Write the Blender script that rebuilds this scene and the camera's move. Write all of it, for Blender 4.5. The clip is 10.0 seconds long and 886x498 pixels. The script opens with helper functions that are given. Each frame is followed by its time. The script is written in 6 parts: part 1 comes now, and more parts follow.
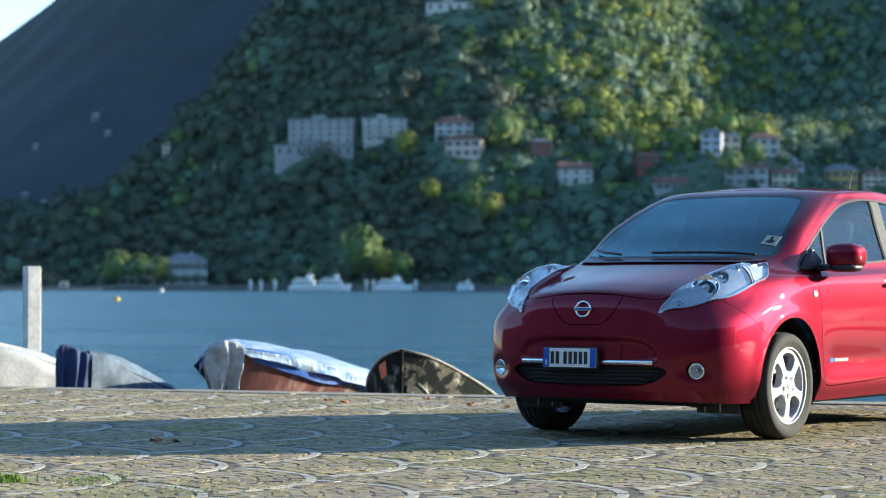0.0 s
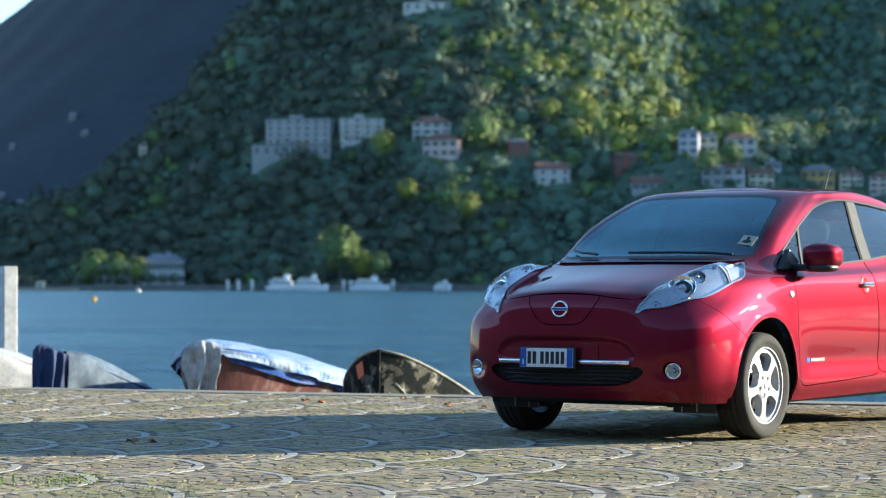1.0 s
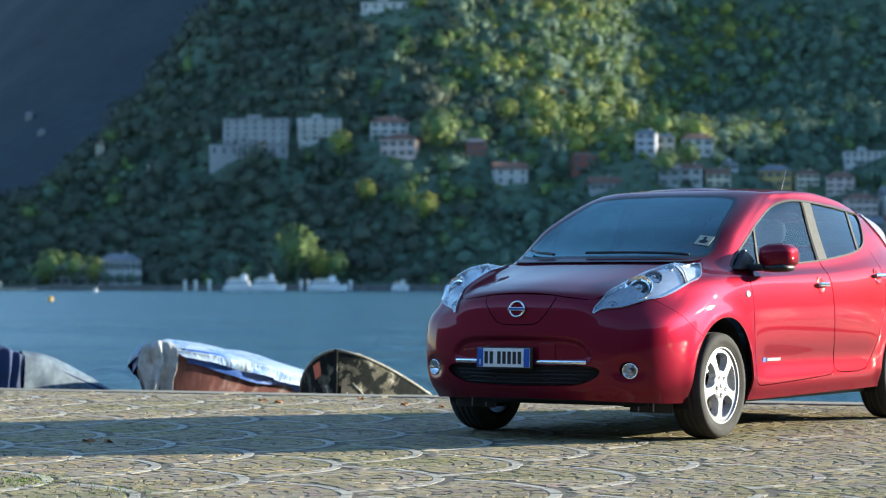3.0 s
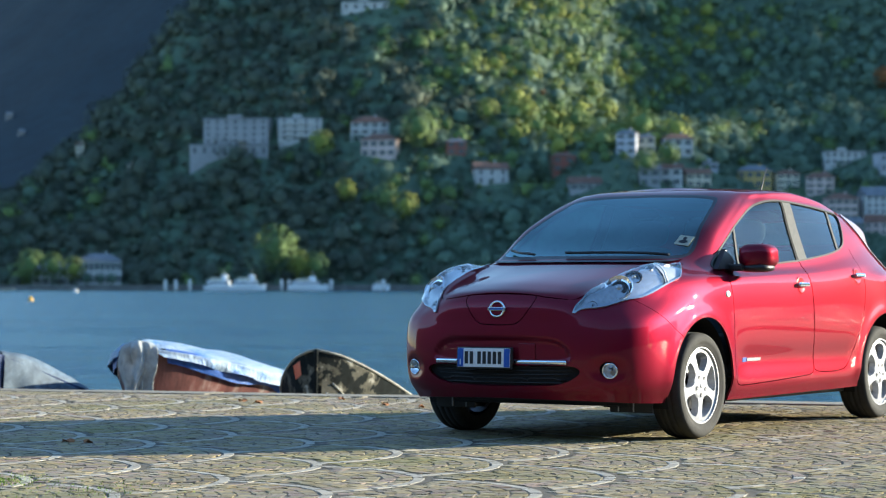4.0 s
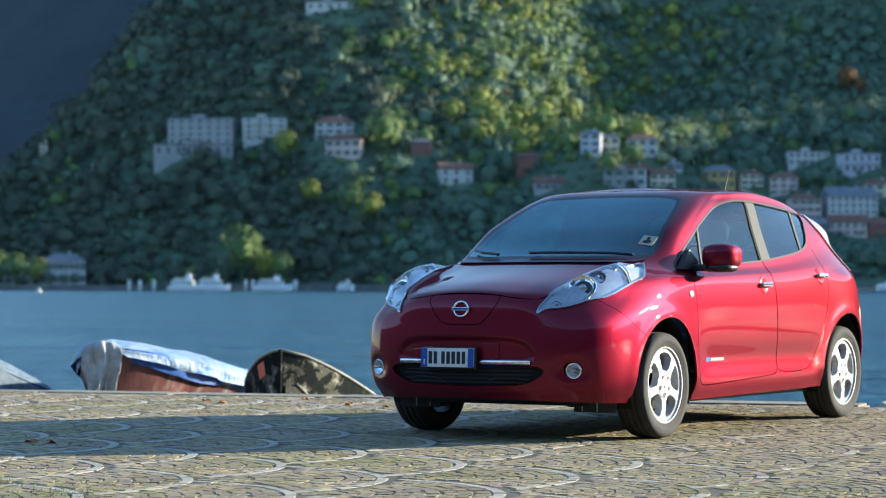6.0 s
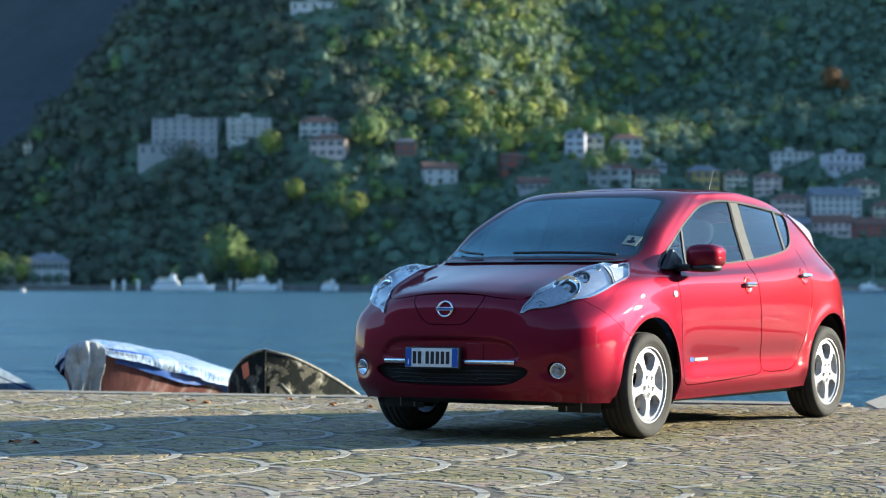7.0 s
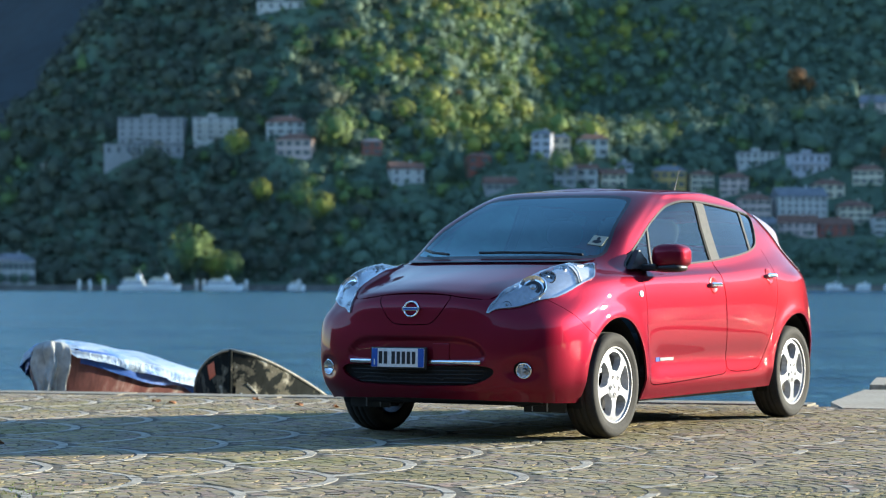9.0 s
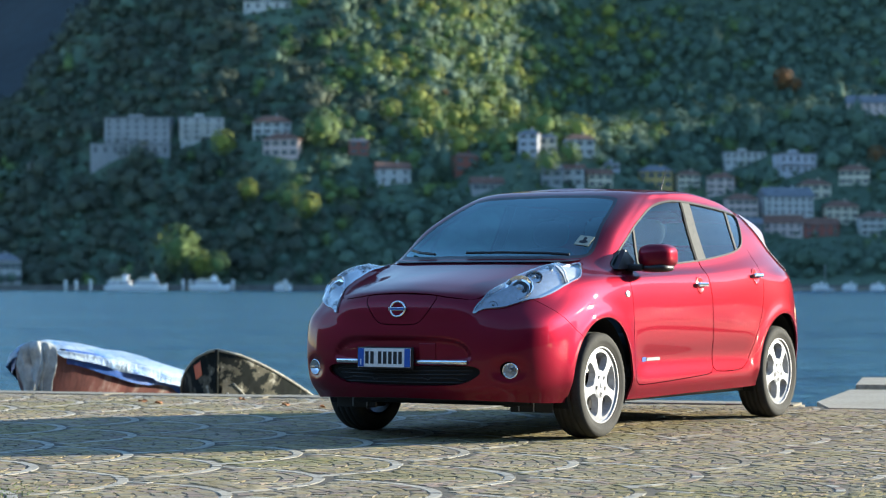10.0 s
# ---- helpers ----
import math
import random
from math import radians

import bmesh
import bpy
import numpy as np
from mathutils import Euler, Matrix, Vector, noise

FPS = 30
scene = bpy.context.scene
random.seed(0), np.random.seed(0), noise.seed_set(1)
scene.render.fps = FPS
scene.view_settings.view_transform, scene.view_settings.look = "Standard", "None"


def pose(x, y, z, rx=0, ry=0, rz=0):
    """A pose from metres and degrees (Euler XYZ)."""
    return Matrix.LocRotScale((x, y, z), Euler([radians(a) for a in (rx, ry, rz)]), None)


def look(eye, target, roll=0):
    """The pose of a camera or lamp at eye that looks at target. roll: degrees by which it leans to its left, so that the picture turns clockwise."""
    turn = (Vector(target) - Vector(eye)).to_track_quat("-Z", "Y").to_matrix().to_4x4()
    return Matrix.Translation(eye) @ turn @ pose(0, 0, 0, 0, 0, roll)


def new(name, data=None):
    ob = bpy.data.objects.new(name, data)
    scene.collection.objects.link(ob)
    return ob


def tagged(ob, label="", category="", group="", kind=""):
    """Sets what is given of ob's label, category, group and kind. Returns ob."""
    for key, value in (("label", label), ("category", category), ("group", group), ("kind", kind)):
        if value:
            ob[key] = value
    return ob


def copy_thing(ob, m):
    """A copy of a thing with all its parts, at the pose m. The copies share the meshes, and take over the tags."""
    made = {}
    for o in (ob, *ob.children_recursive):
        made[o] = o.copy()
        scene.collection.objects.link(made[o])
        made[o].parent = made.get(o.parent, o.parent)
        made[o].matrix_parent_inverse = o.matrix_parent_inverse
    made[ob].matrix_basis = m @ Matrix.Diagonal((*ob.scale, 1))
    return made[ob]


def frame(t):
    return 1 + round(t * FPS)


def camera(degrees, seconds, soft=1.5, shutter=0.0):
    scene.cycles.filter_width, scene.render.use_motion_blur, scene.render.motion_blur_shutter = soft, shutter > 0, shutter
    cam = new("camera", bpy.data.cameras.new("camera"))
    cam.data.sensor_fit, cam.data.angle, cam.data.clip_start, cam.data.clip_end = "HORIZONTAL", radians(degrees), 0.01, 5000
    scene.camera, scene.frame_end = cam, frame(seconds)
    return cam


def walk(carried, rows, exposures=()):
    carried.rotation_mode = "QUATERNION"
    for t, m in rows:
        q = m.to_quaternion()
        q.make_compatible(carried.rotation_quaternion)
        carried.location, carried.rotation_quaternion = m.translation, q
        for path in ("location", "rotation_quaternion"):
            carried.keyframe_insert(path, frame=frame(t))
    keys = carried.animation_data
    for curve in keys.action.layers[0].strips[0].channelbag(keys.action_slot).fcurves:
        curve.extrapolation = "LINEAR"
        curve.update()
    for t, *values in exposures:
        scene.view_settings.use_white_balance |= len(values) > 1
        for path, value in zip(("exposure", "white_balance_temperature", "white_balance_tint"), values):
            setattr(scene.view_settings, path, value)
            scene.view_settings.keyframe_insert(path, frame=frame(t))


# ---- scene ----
# Camera: a long lens on a tripod, panning slowly to the right
cam = camera(21.15, 10.0, soft=1.1)
cam.data.dof.use_dof = True
cam.data.dof.focus_distance = 13.0
cam.data.dof.aperture_fstop = 3.8
EYE, TILT = 0.90, 0.918
# seconds, pan to the left in degrees, sideways slip of the eye
PAN = [
    (0.0, 4.399, -0.0175), (0.5, 4.128, -0.0165), (1.0, 3.852, -0.0154), (1.5, 3.603, -0.0144),
    (2.0, 3.334, -0.0133), (2.5, 3.079, -0.0123), (4.0, 2.360, -0.0094), (4.5, 2.143, -0.0086),
    (5.0, 1.919, -0.0076), (5.5, 1.707, -0.0068), (7.0, 1.128, -0.0045), (7.5, 0.949, -0.0038),
    (8.0, 0.734, -0.0029), (8.5, 0.523, -0.0021), (9.0, 0.321, -0.0013), (9.5, 0.148, -0.0006),
    (10.0, 0.0, 0.0),
]
walk(cam, [(t, pose(x, 0, EYE, 90 + TILT, 0, yaw)) for t, yaw, x in PAN], [(0.0, 1.70, 5600, 5), (10.0, 1.70, 5600, 5)])

# Daylight: a low autumn sun from the right, a little behind the subject
SUN_EL, SUN_AZ = radians(14.0), radians(70.0)
sun_way = Vector((math.sin(SUN_AZ) * math.cos(SUN_EL), math.cos(SUN_AZ) * math.cos(SUN_EL), math.sin(SUN_EL)))
sun = new("sun", bpy.data.lights.new("sun", "SUN"))
sun.data.energy, sun.data.angle, sun.data.color = 4.4, radians(0.6), (1.0, 0.83, 0.58)
sun.matrix_world = look(sun_way * 50, (0, 0, 0))
world = bpy.data.worlds.new("sky")
scene.world = world
world.use_nodes = True
sky = world.node_tree.nodes.new("ShaderNodeTexSky")
sky.sky_type, sky.sun_disc = "NISHITA", False
sky.sun_elevation, sky.sun_rotation, sky.altitude = SUN_EL, SUN_AZ, 200
sky.dust_density, sky.ozone_density = 0.12, 2.0
back = world.node_tree.nodes["Background"]
back.inputs["Strength"].default_value = 0.122
world.node_tree.links.new(sky.outputs[0], back.inputs["Color"])


# ---- materials ----
def shader(name, **values):
    m = bpy.data.materials.new(name)
    m.use_nodes = True
    b = m.node_tree.nodes["Principled BSDF"]
    for key, v in values.items():
        b.inputs[key.replace("_", " ")].default_value = v
    return m, m.node_tree, b


def ramp_of(nt, source, stops):
    r = nt.nodes.new("ShaderNodeValToRGB")
    while len(r.color_ramp.elements) < len(stops):
        r.color_ramp.elements.new(0.5)
    for e, (at, colour) in zip(r.color_ramp.elements, stops):
        e.position, e.color = at, (*colour, 1)
    nt.links.new(source, r.inputs[0])
    return r.outputs[0]


def noise_of(nt, scale, detail=4, rough=0.55, stretch=(1, 1, 1), space="Object"):
    co = nt.nodes.new("ShaderNodeTexCoord")
    mp = nt.nodes.new("ShaderNodeMapping")
    mp.inputs["Scale"].default_value = stretch
    nt.links.new(co.outputs[space], mp.inputs[0])
    n = nt.nodes.new("ShaderNodeTexNoise")
    n.inputs["Scale"].default_value, n.inputs["Detail"].default_value, n.inputs["Roughness"].default_value = scale, detail, rough
    nt.links.new(mp.outputs[0], n.inputs[0])
    return n.outputs[0]


def mixed(nt, a, b, fac, how="MULTIPLY", amount=None):
    x = nt.nodes.new("ShaderNodeMix")
    x.data_type, x.blend_type = "RGBA", how
    for k, v in ((6, a), (7, b)):
        if isinstance(v, tuple):
            x.inputs[k].default_value = (*v, 1)
        else:
            nt.links.new(v, x.inputs[k])
    if isinstance(fac, float):
        x.inputs[0].default_value = fac
    else:
        nt.links.new(fac, x.inputs[0])
    return x.outputs[2]


def bumped(nt, b, height, strength, distance):
    bu = nt.nodes.new("ShaderNodeBump")
    bu.inputs["Strength"].default_value, bu.inputs["Distance"].default_value = strength, distance
    nt.links.new(height, bu.inputs["Height"])
    nt.links.new(bu.outputs[0], b.inputs["Normal"])


def worn(name, dark, light, coarse, fine, rough=0.8, metal=0.0, relief=0.3, depth=0.005, stretch=(1, 1, 1), vary=0.0, space="Object", **more):
    """A matt surface with colour at two scales, and relief. vary: difference between objects or islands."""
    m, nt, b = shader(name, Roughness=rough, Metallic=metal, **more)
    big, small = noise_of(nt, coarse, 5, 0.6, stretch, space), noise_of(nt, fine, 3, 0.6, stretch, space)
    c = ramp_of(nt, big, [(0.3, dark), (0.7, light)])
    g = ramp_of(nt, small, [(0.25, (0.62, 0.62, 0.62)), (0.75, (1.15, 1.15, 1.15))])
    c = mixed(nt, c, g, 1.0)
    if vary:
        info = nt.nodes.new("ShaderNodeObjectInfo")
        geo = nt.nodes.new("ShaderNodeNewGeometry")
        add = nt.nodes.new("ShaderNodeMath")
        add.operation = "ADD"
        nt.links.new(info.outputs["Random"], add.inputs[0])
        nt.links.new(geo.outputs["Random Per Island"], add.inputs[1])
        fr = nt.nodes.new("ShaderNodeMath")
        fr.operation = "FRACT"
        nt.links.new(add.outputs[0], fr.inputs[0])
        lo, hi = 1 - vary, 1 + vary
        c = mixed(nt, c, ramp_of(nt, fr.outputs[0], [(0.0, (lo, lo, lo)), (0.5, (1, 1, 1)), (1.0, (hi, hi * 0.98, hi * 0.94))]), 1.0)
    nt.links.new(c, b.inputs["Base Color"])
    if relief:
        bumped(nt, b, small, relief, depth)
    return m


def paint():
    """Red pearl car paint under a clear, glossy lacquer, with faint dust."""
    m, nt, b = shader("red_paint", Metallic=0.70, Roughness=0.46)
    flake = noise_of(nt, 900, 1)
    dust = noise_of(nt, 3.5, 6, 0.65)
    c = ramp_of(nt, flake, [(0.3, (0.140, 0.0082, 0.0225)), (0.7, (0.190, 0.0112, 0.0305))])
    nt.links.new(c, b.inputs["Base Color"])
    b.inputs["Specular IOR Level"].default_value = 0.1
    b.inputs["Specular Tint"].default_value = (0.45, 0.05, 0.09, 1)
    b.inputs["Coat Weight"].default_value = 0.7
    nt.links.new(ramp_of(nt, dust, [(0.35, (0.008, 0.008, 0.008)), (0.75, (0.016, 0.016, 0.016))]), b.inputs["Coat Roughness"])
    b.inputs["Coat IOR"].default_value = 1.38
    return m


def clear(name, tint, through_share, rough=0.01, mirror=1.5, gloss=(1, 1, 1)):
    """Thin glass: lets a tinted share of the light through and mirrors more the flatter it is seen, alike from both sides."""
    m = bpy.data.materials.new(name)
    m.use_nodes = True
    nt = m.node_tree
    nt.nodes.remove(nt.nodes["Principled BSDF"])
    tr, gl, lw, up, mul, mx = (nt.nodes.new("ShaderNode" + n) for n in ("BsdfTransparent", "BsdfGlossy", "LayerWeight", "Math", "Math", "MixShader"))
    tr.inputs[0].default_value = (*(through_share * c for c in tint), 1)
    gl.inputs["Color"].default_value, gl.inputs["Roughness"].default_value = (*gloss, 1), rough
    straight = ((mirror - 1) / (mirror + 1)) ** 2
    lw.inputs["Blend"].default_value = 0.5
    up.operation, mul.operation = "POWER", "MULTIPLY_ADD"
    up.inputs[1].default_value = 5.0
    mul.inputs[1].default_value, mul.inputs[2].default_value = 1 - straight, straight
    nt.links.new(lw.outputs["Facing"], up.inputs[0])
    nt.links.new(up.outputs[0], mul.inputs[0])
    nt.links.new(mul.outputs[0], mx.inputs[0])
    nt.links.new(tr.outputs[0], mx.inputs[1])
    nt.links.new(gl.outputs[0], mx.inputs[2])
    nt.links.new(mx.outputs[0], nt.nodes["Material Output"].inputs[0])
    return m


def plain(name, colour, rough=0.5, metal=0.0, **more):
    m, nt, b = shader(name, Roughness=rough, Metallic=metal, **more)
    n = noise_of(nt, 40, 4)
    lo = tuple(0.85 * c for c in colour)
    hi = tuple(min(1, 1.1 * c) for c in colour)
    nt.links.new(ramp_of(nt, n, [(0.3, lo), (0.7, hi)]), b.inputs["Base Color"])
    return m


RED = paint()
GLASS = clear("car_glass", (0.42, 0.72, 0.86), 0.55, mirror=2.2, gloss=(0.66, 0.94, 1.0))
SIDE_GLASS = clear("side_window_glass", (0.72, 0.90, 0.90), 0.86, mirror=1.5)
DARK_GLASS = clear("tinted_glass", (0.60, 0.78, 0.82), 0.45, mirror=1.55)
LENS = clear("lamp_lens", (1, 1, 1), 0.98, mirror=1.32)
BLACK = plain("black_plastic", (0.012, 0.012, 0.013), 0.45)
GAP = plain("dark_gap", (0.004, 0.004, 0.004), 0.9)
MATT = plain("dark_cloth", (0.03, 0.03, 0.034), 0.85)
SEAT = plain("grey_cloth", (0.09, 0.09, 0.09), 0.9)
RUBBER = worn("tyre_rubber", (0.018, 0.0175, 0.016), (0.042, 0.040, 0.036), 8, 120, 0.85, relief=0.4, depth=0.002)
ALLOY = plain("silver_alloy", (0.40, 0.41, 0.44), 0.42, 0.2)
CHROME = plain("chrome", (0.85, 0.86, 0.88), 0.08, 1.0)
SATIN = plain("satin_trim", (0.075, 0.076, 0.074), 0.6, 0.0, Specular_IOR_Level=0.1)
BOWL = plain("silvered_reflector", (0.42, 0.45, 0.48), 0.22, 0.7)
FROST = plain("frosted_white_lamp_plastic", (0.42, 0.45, 0.48), 0.3)
# Chrome darkened in colour for the shaded depth of the lamp bowls
DARK_CHROME = plain("shaded_chrome", (0.22, 0.23, 0.25), 0.15, 1.0)
PILLAR = plain("grey_pillar_trim", (0.15, 0.15, 0.145), 0.8, 0.0, Specular_IOR_Level=0.1)
PAPER = plain("beige_paper", (0.42, 0.39, 0.29), 0.9)
NUT = plain("grey_nut_steel", (0.20, 0.20, 0.21), 0.5, 0.2)
STEEL = plain("brake_steel", (0.25, 0.24, 0.23), 0.4, 0.9)
WHITE = plain("white_plastic", (0.78, 0.78, 0.76), 0.35)
PLATE_BLUE = plain("plate_blue", (0.02, 0.09, 0.42), 0.4)
INK = plain("black_ink", (0.01, 0.01, 0.012), 0.5)
AMBER = plain("orange_lens", (0.75, 0.22, 0.03), 0.25)
CLEAR_RED = plain("pale_lamp_plastic", (0.34, 0.25, 0.26), 0.2)
REDLENS = plain("red_lens", (0.45, 0.01, 0.02), 0.15)
STONE = worn("cobble_porphyry", (0.25, 0.215, 0.15), (0.37, 0.325, 0.235), 1.7, 45, 0.92, Specular_IOR_Level=0.12, relief=0.35, depth=0.003, vary=0.17)
PALE_STONE = worn("pale_marble_sett", (0.36, 0.33, 0.265), (0.49, 0.45, 0.37), 7, 60, 0.9, Specular_IOR_Level=0.12, relief=0.2, depth=0.004, vary=0.12)
nt_s = STONE.node_tree
b_s = nt_s.nodes["Principled BSDF"]
old = b_s.inputs["Base Color"].links[0].from_socket
moss = ramp_of(nt_s, noise_of(nt_s, 0.55, 6, 0.7), [(0.50, (0, 0, 0)), (0.72, (0.7, 0.7, 0.7))])
geo_s = nt_s.nodes.new("ShaderNodeNewGeometry")
info_s = nt_s.nodes.new("ShaderNodeObjectInfo")
two = nt_s.nodes.new("ShaderNodeMath")
two.operation = "MULTIPLY_ADD"
two.inputs[1].default_value = 7.31
nt_s.links.new(geo_s.outputs["Random Per Island"], two.inputs[0])
nt_s.links.new(info_s.outputs["Random"], two.inputs[2])
part_of = nt_s.nodes.new("ShaderNodeMath")
part_of.operation = "FRACT"
nt_s.links.new(two.outputs[0], part_of.inputs[0])
old = mixed(nt_s, old, ramp_of(nt_s, part_of.outputs[0], [(0.0, (1.02, 0.88, 0.98)), (0.3, (0.92, 0.93, 0.95)), (0.6, (1.04, 1.0, 0.86)), (1.0, (1.12, 1.02, 0.76))]), 1.0)
nt_s.links.new(mixed(nt_s, old, (0.20, 0.20, 0.06), moss, "MIX"), b_s.inputs["Base Color"])
EARTH = worn("joint_sand_and_moss", (0.050, 0.043, 0.030), (0.125, 0.105, 0.070), 1.3, 30, 0.95, relief=0.6, depth=0.01)
CONCRETE = worn("pale_concrete", (0.29, 0.255, 0.185), (0.40, 0.355, 0.27), 1.5, 25, 0.85, relief=0.3, depth=0.004)
GRANITE = worn("quay_granite", (0.225, 0.195, 0.140), (0.33, 0.29, 0.21), 3, 60, 0.8, relief=0.4, depth=0.004, vary=0.15)


# ---- helpers for meshes ----
def mesh_of(name, verts, faces, material, smooth=False, normals=None):
    me = bpy.data.meshes.new(name)
    me.from_pydata([tuple(v) for v in verts], [], [tuple(f) for f in faces])
    me.materials.append(material)
    if smooth or normals is not None:
        me.polygons.foreach_set("use_smooth", [True] * len(me.polygons))
    if normals is not None:
        me.normals_split_custom_set_from_vertices([tuple(n) for n in normals])
    me.update()
    return me


def from_bm(name, bm, material, smooth=False):
    me = bpy.data.meshes.new(name)
    bm.to_mesh(me)
    bm.free()
    me.materials.append(material)
    if smooth:
        me.polygons.foreach_set("use_smooth", [True] * len(me.polygons))
    return me


def part(name, data, material, parent, label=""):
    """Links a mesh or a bmesh as one part under a thing or a part."""
    if isinstance(data, bmesh.types.BMesh):
        data = from_bm(name, data, material)
    ob = new(name, data)
    ob.parent = parent
    if label:
        ob["label"] = label
    return ob


def box(x0, x1, y0, y1, z0, z1, bevel=0.0):
    bm = bmesh.new()
    bmesh.ops.create_cube(bm, size=1, matrix=Matrix.Translation(((x0 + x1) / 2, (y0 + y1) / 2, (z0 + z1) / 2)) @ Matrix.Diagonal((x1 - x0, y1 - y0, z1 - z0, 1)))
    if bevel:
        bmesh.ops.bevel(bm, geom=bm.edges[:], offset=bevel, segments=2, affect="EDGES", profile=0.5)
    return bm


def lathe(profile, steps=48, axis="y", close=False):
    """Vertices and faces of a profile of (radius, along) turned round an axis."""
    v, f, n = [], [], len(profile)
    for k in range(steps):
        a = 2 * math.pi * k / steps
        for r, h in profile:
            c, s = r * math.cos(a), r * math.sin(a)
            v.append((c, h, s) if axis == "y" else (c, s, h))
    for k in range(steps):
        j = (k + 1) % steps
        for i in range(n if close else n - 1):
            i2 = (i + 1) % n
            q = (k * n + i, k * n + i2, j * n + i2, j * n + i)
            f.append(q)
    return v, f


def tube(points, radius, sides=8):
    """A round bar along points."""
    v, f = [], []
    pts = [Vector(q) for q in points]
    for i, q in enumerate(pts):
        d = (pts[min(i + 1, len(pts) - 1)] - pts[max(i - 1, 0)]).normalized()
        up = Vector((0, 0, 1)) if abs(d.z) < 0.9 else Vector((1, 0, 0))
        a = d.cross(up).normalized()
        b = d.cross(a)
        r = radius[i] if isinstance(radius, (list, tuple)) else radius
        for k in range(sides):
            t = 2 * math.pi * k / sides
            v.append(q + a * (r * math.cos(t)) + b * (r * math.sin(t)))
    for i in range(len(pts) - 1):
        for k in range(sides):
            k2 = (k + 1) % sides
            f.append((i * sides + k, i * sides + k2, (i + 1) * sides + k2, (i + 1) * sides + k))
    f.append(tuple(range(sides))[::-1])
    f.append(tuple((len(pts) - 1) * sides + k for k in range(sides)))
    return v, f


# ---- ground, quay, water ----
WATER = -0.75


def quay_edge(x):
    return 19.30 - 0.34 * x


def prism(outline, z0, z1):
    n = len(outline)
    v = [(x, y, z0) for x, y in outline] + [(x, y, z1) for x, y in outline]
    f = [tuple(range(n))[::-1], tuple(range(n, 2 * n))]
    f += [(i, (i + 1) % n, n + (i + 1) % n, n + i) for i in range(n)]
    return v, f


E_IN = 0.42
edge_l, edge_r = (-60, quay_edge(-60)), (40, quay_edge(40))
v, f = prism([(-60, -80), (60, -80), (60, quay_edge(40) - E_IN), (40, quay_edge(40) - E_IN), (-60, quay_edge(-60) - E_IN)], -2.5, -0.0030)
tagged(new("pavement", mesh_of("pavement", v, f, EARTH)), "sandy mossy bed between cobbles of the lakeside quay", "pavement", kind="structure")
WATERM, nt, b = shader("lake_water", Roughness=0.2)
b.inputs["Base Color"].default_value = (0.045, 0.15, 0.22, 1)
b.inputs["IOR"].default_value = 1.33
co = noise_of(nt, 1.0, 4, 0.55, (0.55, 1, 1))
add = nt.nodes.new("ShaderNodeMath")
add.operation = "MULTIPLY_ADD"
add.inputs[1].default_value = 5.0
nt.links.new(noise_of(nt, 0.07, 3, 0.6, (0.35, 1, 1)), add.inputs[0])
nt.links.new(co, add.inputs[2])
bumped(nt, b, add.outputs[0], 1.0, 0.8)
nt.links.new(ramp_of(nt, noise_of(nt, 0.05, 5, 0.7, (0.3, 1, 1)), [(0.35, (0.033, 0.095, 0.132)), (0.65, (0.049, 0.124, 0.166))]), b.inputs["Base Color"])
v = [(-2600, 16, WATER), (2600, 10, WATER), (2600, 4300, WATER), (-2600, 4300, WATER)]
tagged(new("water", mesh_of("water", v, [(0, 1, 2, 3)], WATERM)), "blue rippled lake water", "water", kind="structure")


def shore_line(x):
    return 1062 - 0.02 * x


def smin(a, b, k):
    h = np.clip(0.5 + 0.5 * (b - a) / k, 0, 1)
    return b * (1 - h) + a * h - k * h * (1 - h)


def hill(x, y):
    """Height of the wooded hillside over the lake, by plan position."""
    x, y = np.asarray(x, float), np.asarray(y, float)
    foot = 1072 + np.interp(x, [-420, -60, 60, 130, 400], [70, 0, -5, -12, -45])
    upper = 1165 + np.interp(x, [-420, -90, -60, 0, 62, 90, 230, 400], [130, -5, 0, 52, 150, 155, 105, 70])
    steep = np.interp(x, [-400, 40, 110, 300], [0.62, 0.62, 0.42, 0.40])
    up, rise = y - foot, y - upper
    z = smin(steep * (np.sqrt(up ** 2 + 40) + up) / 2, 50 + 0.10 * up, 14)
    z = z + steep * (np.sqrt(rise ** 2 + 200) + rise) / 2
    crest = np.interp(x, [-460, -320, -292, -279, -265, -251, -238, -224, -184, -130, 0, 400], [0, 10, 19, 31, 43, 55, 69, 84, 152, 270, 300, 310])
    z = smin(z, crest, 30) + 0.07 * np.maximum(y - shore_line(x), -8)
    wob = 3.5 * np.sin(x / 31 + y / 47) + 3 * np.sin(x / 17 - y / 29 + 1) + 2 * np.sin(x / 9.3 + y / 11)
    return z + wob * np.clip(up / 60, 0, 1) + WATER + 1.2


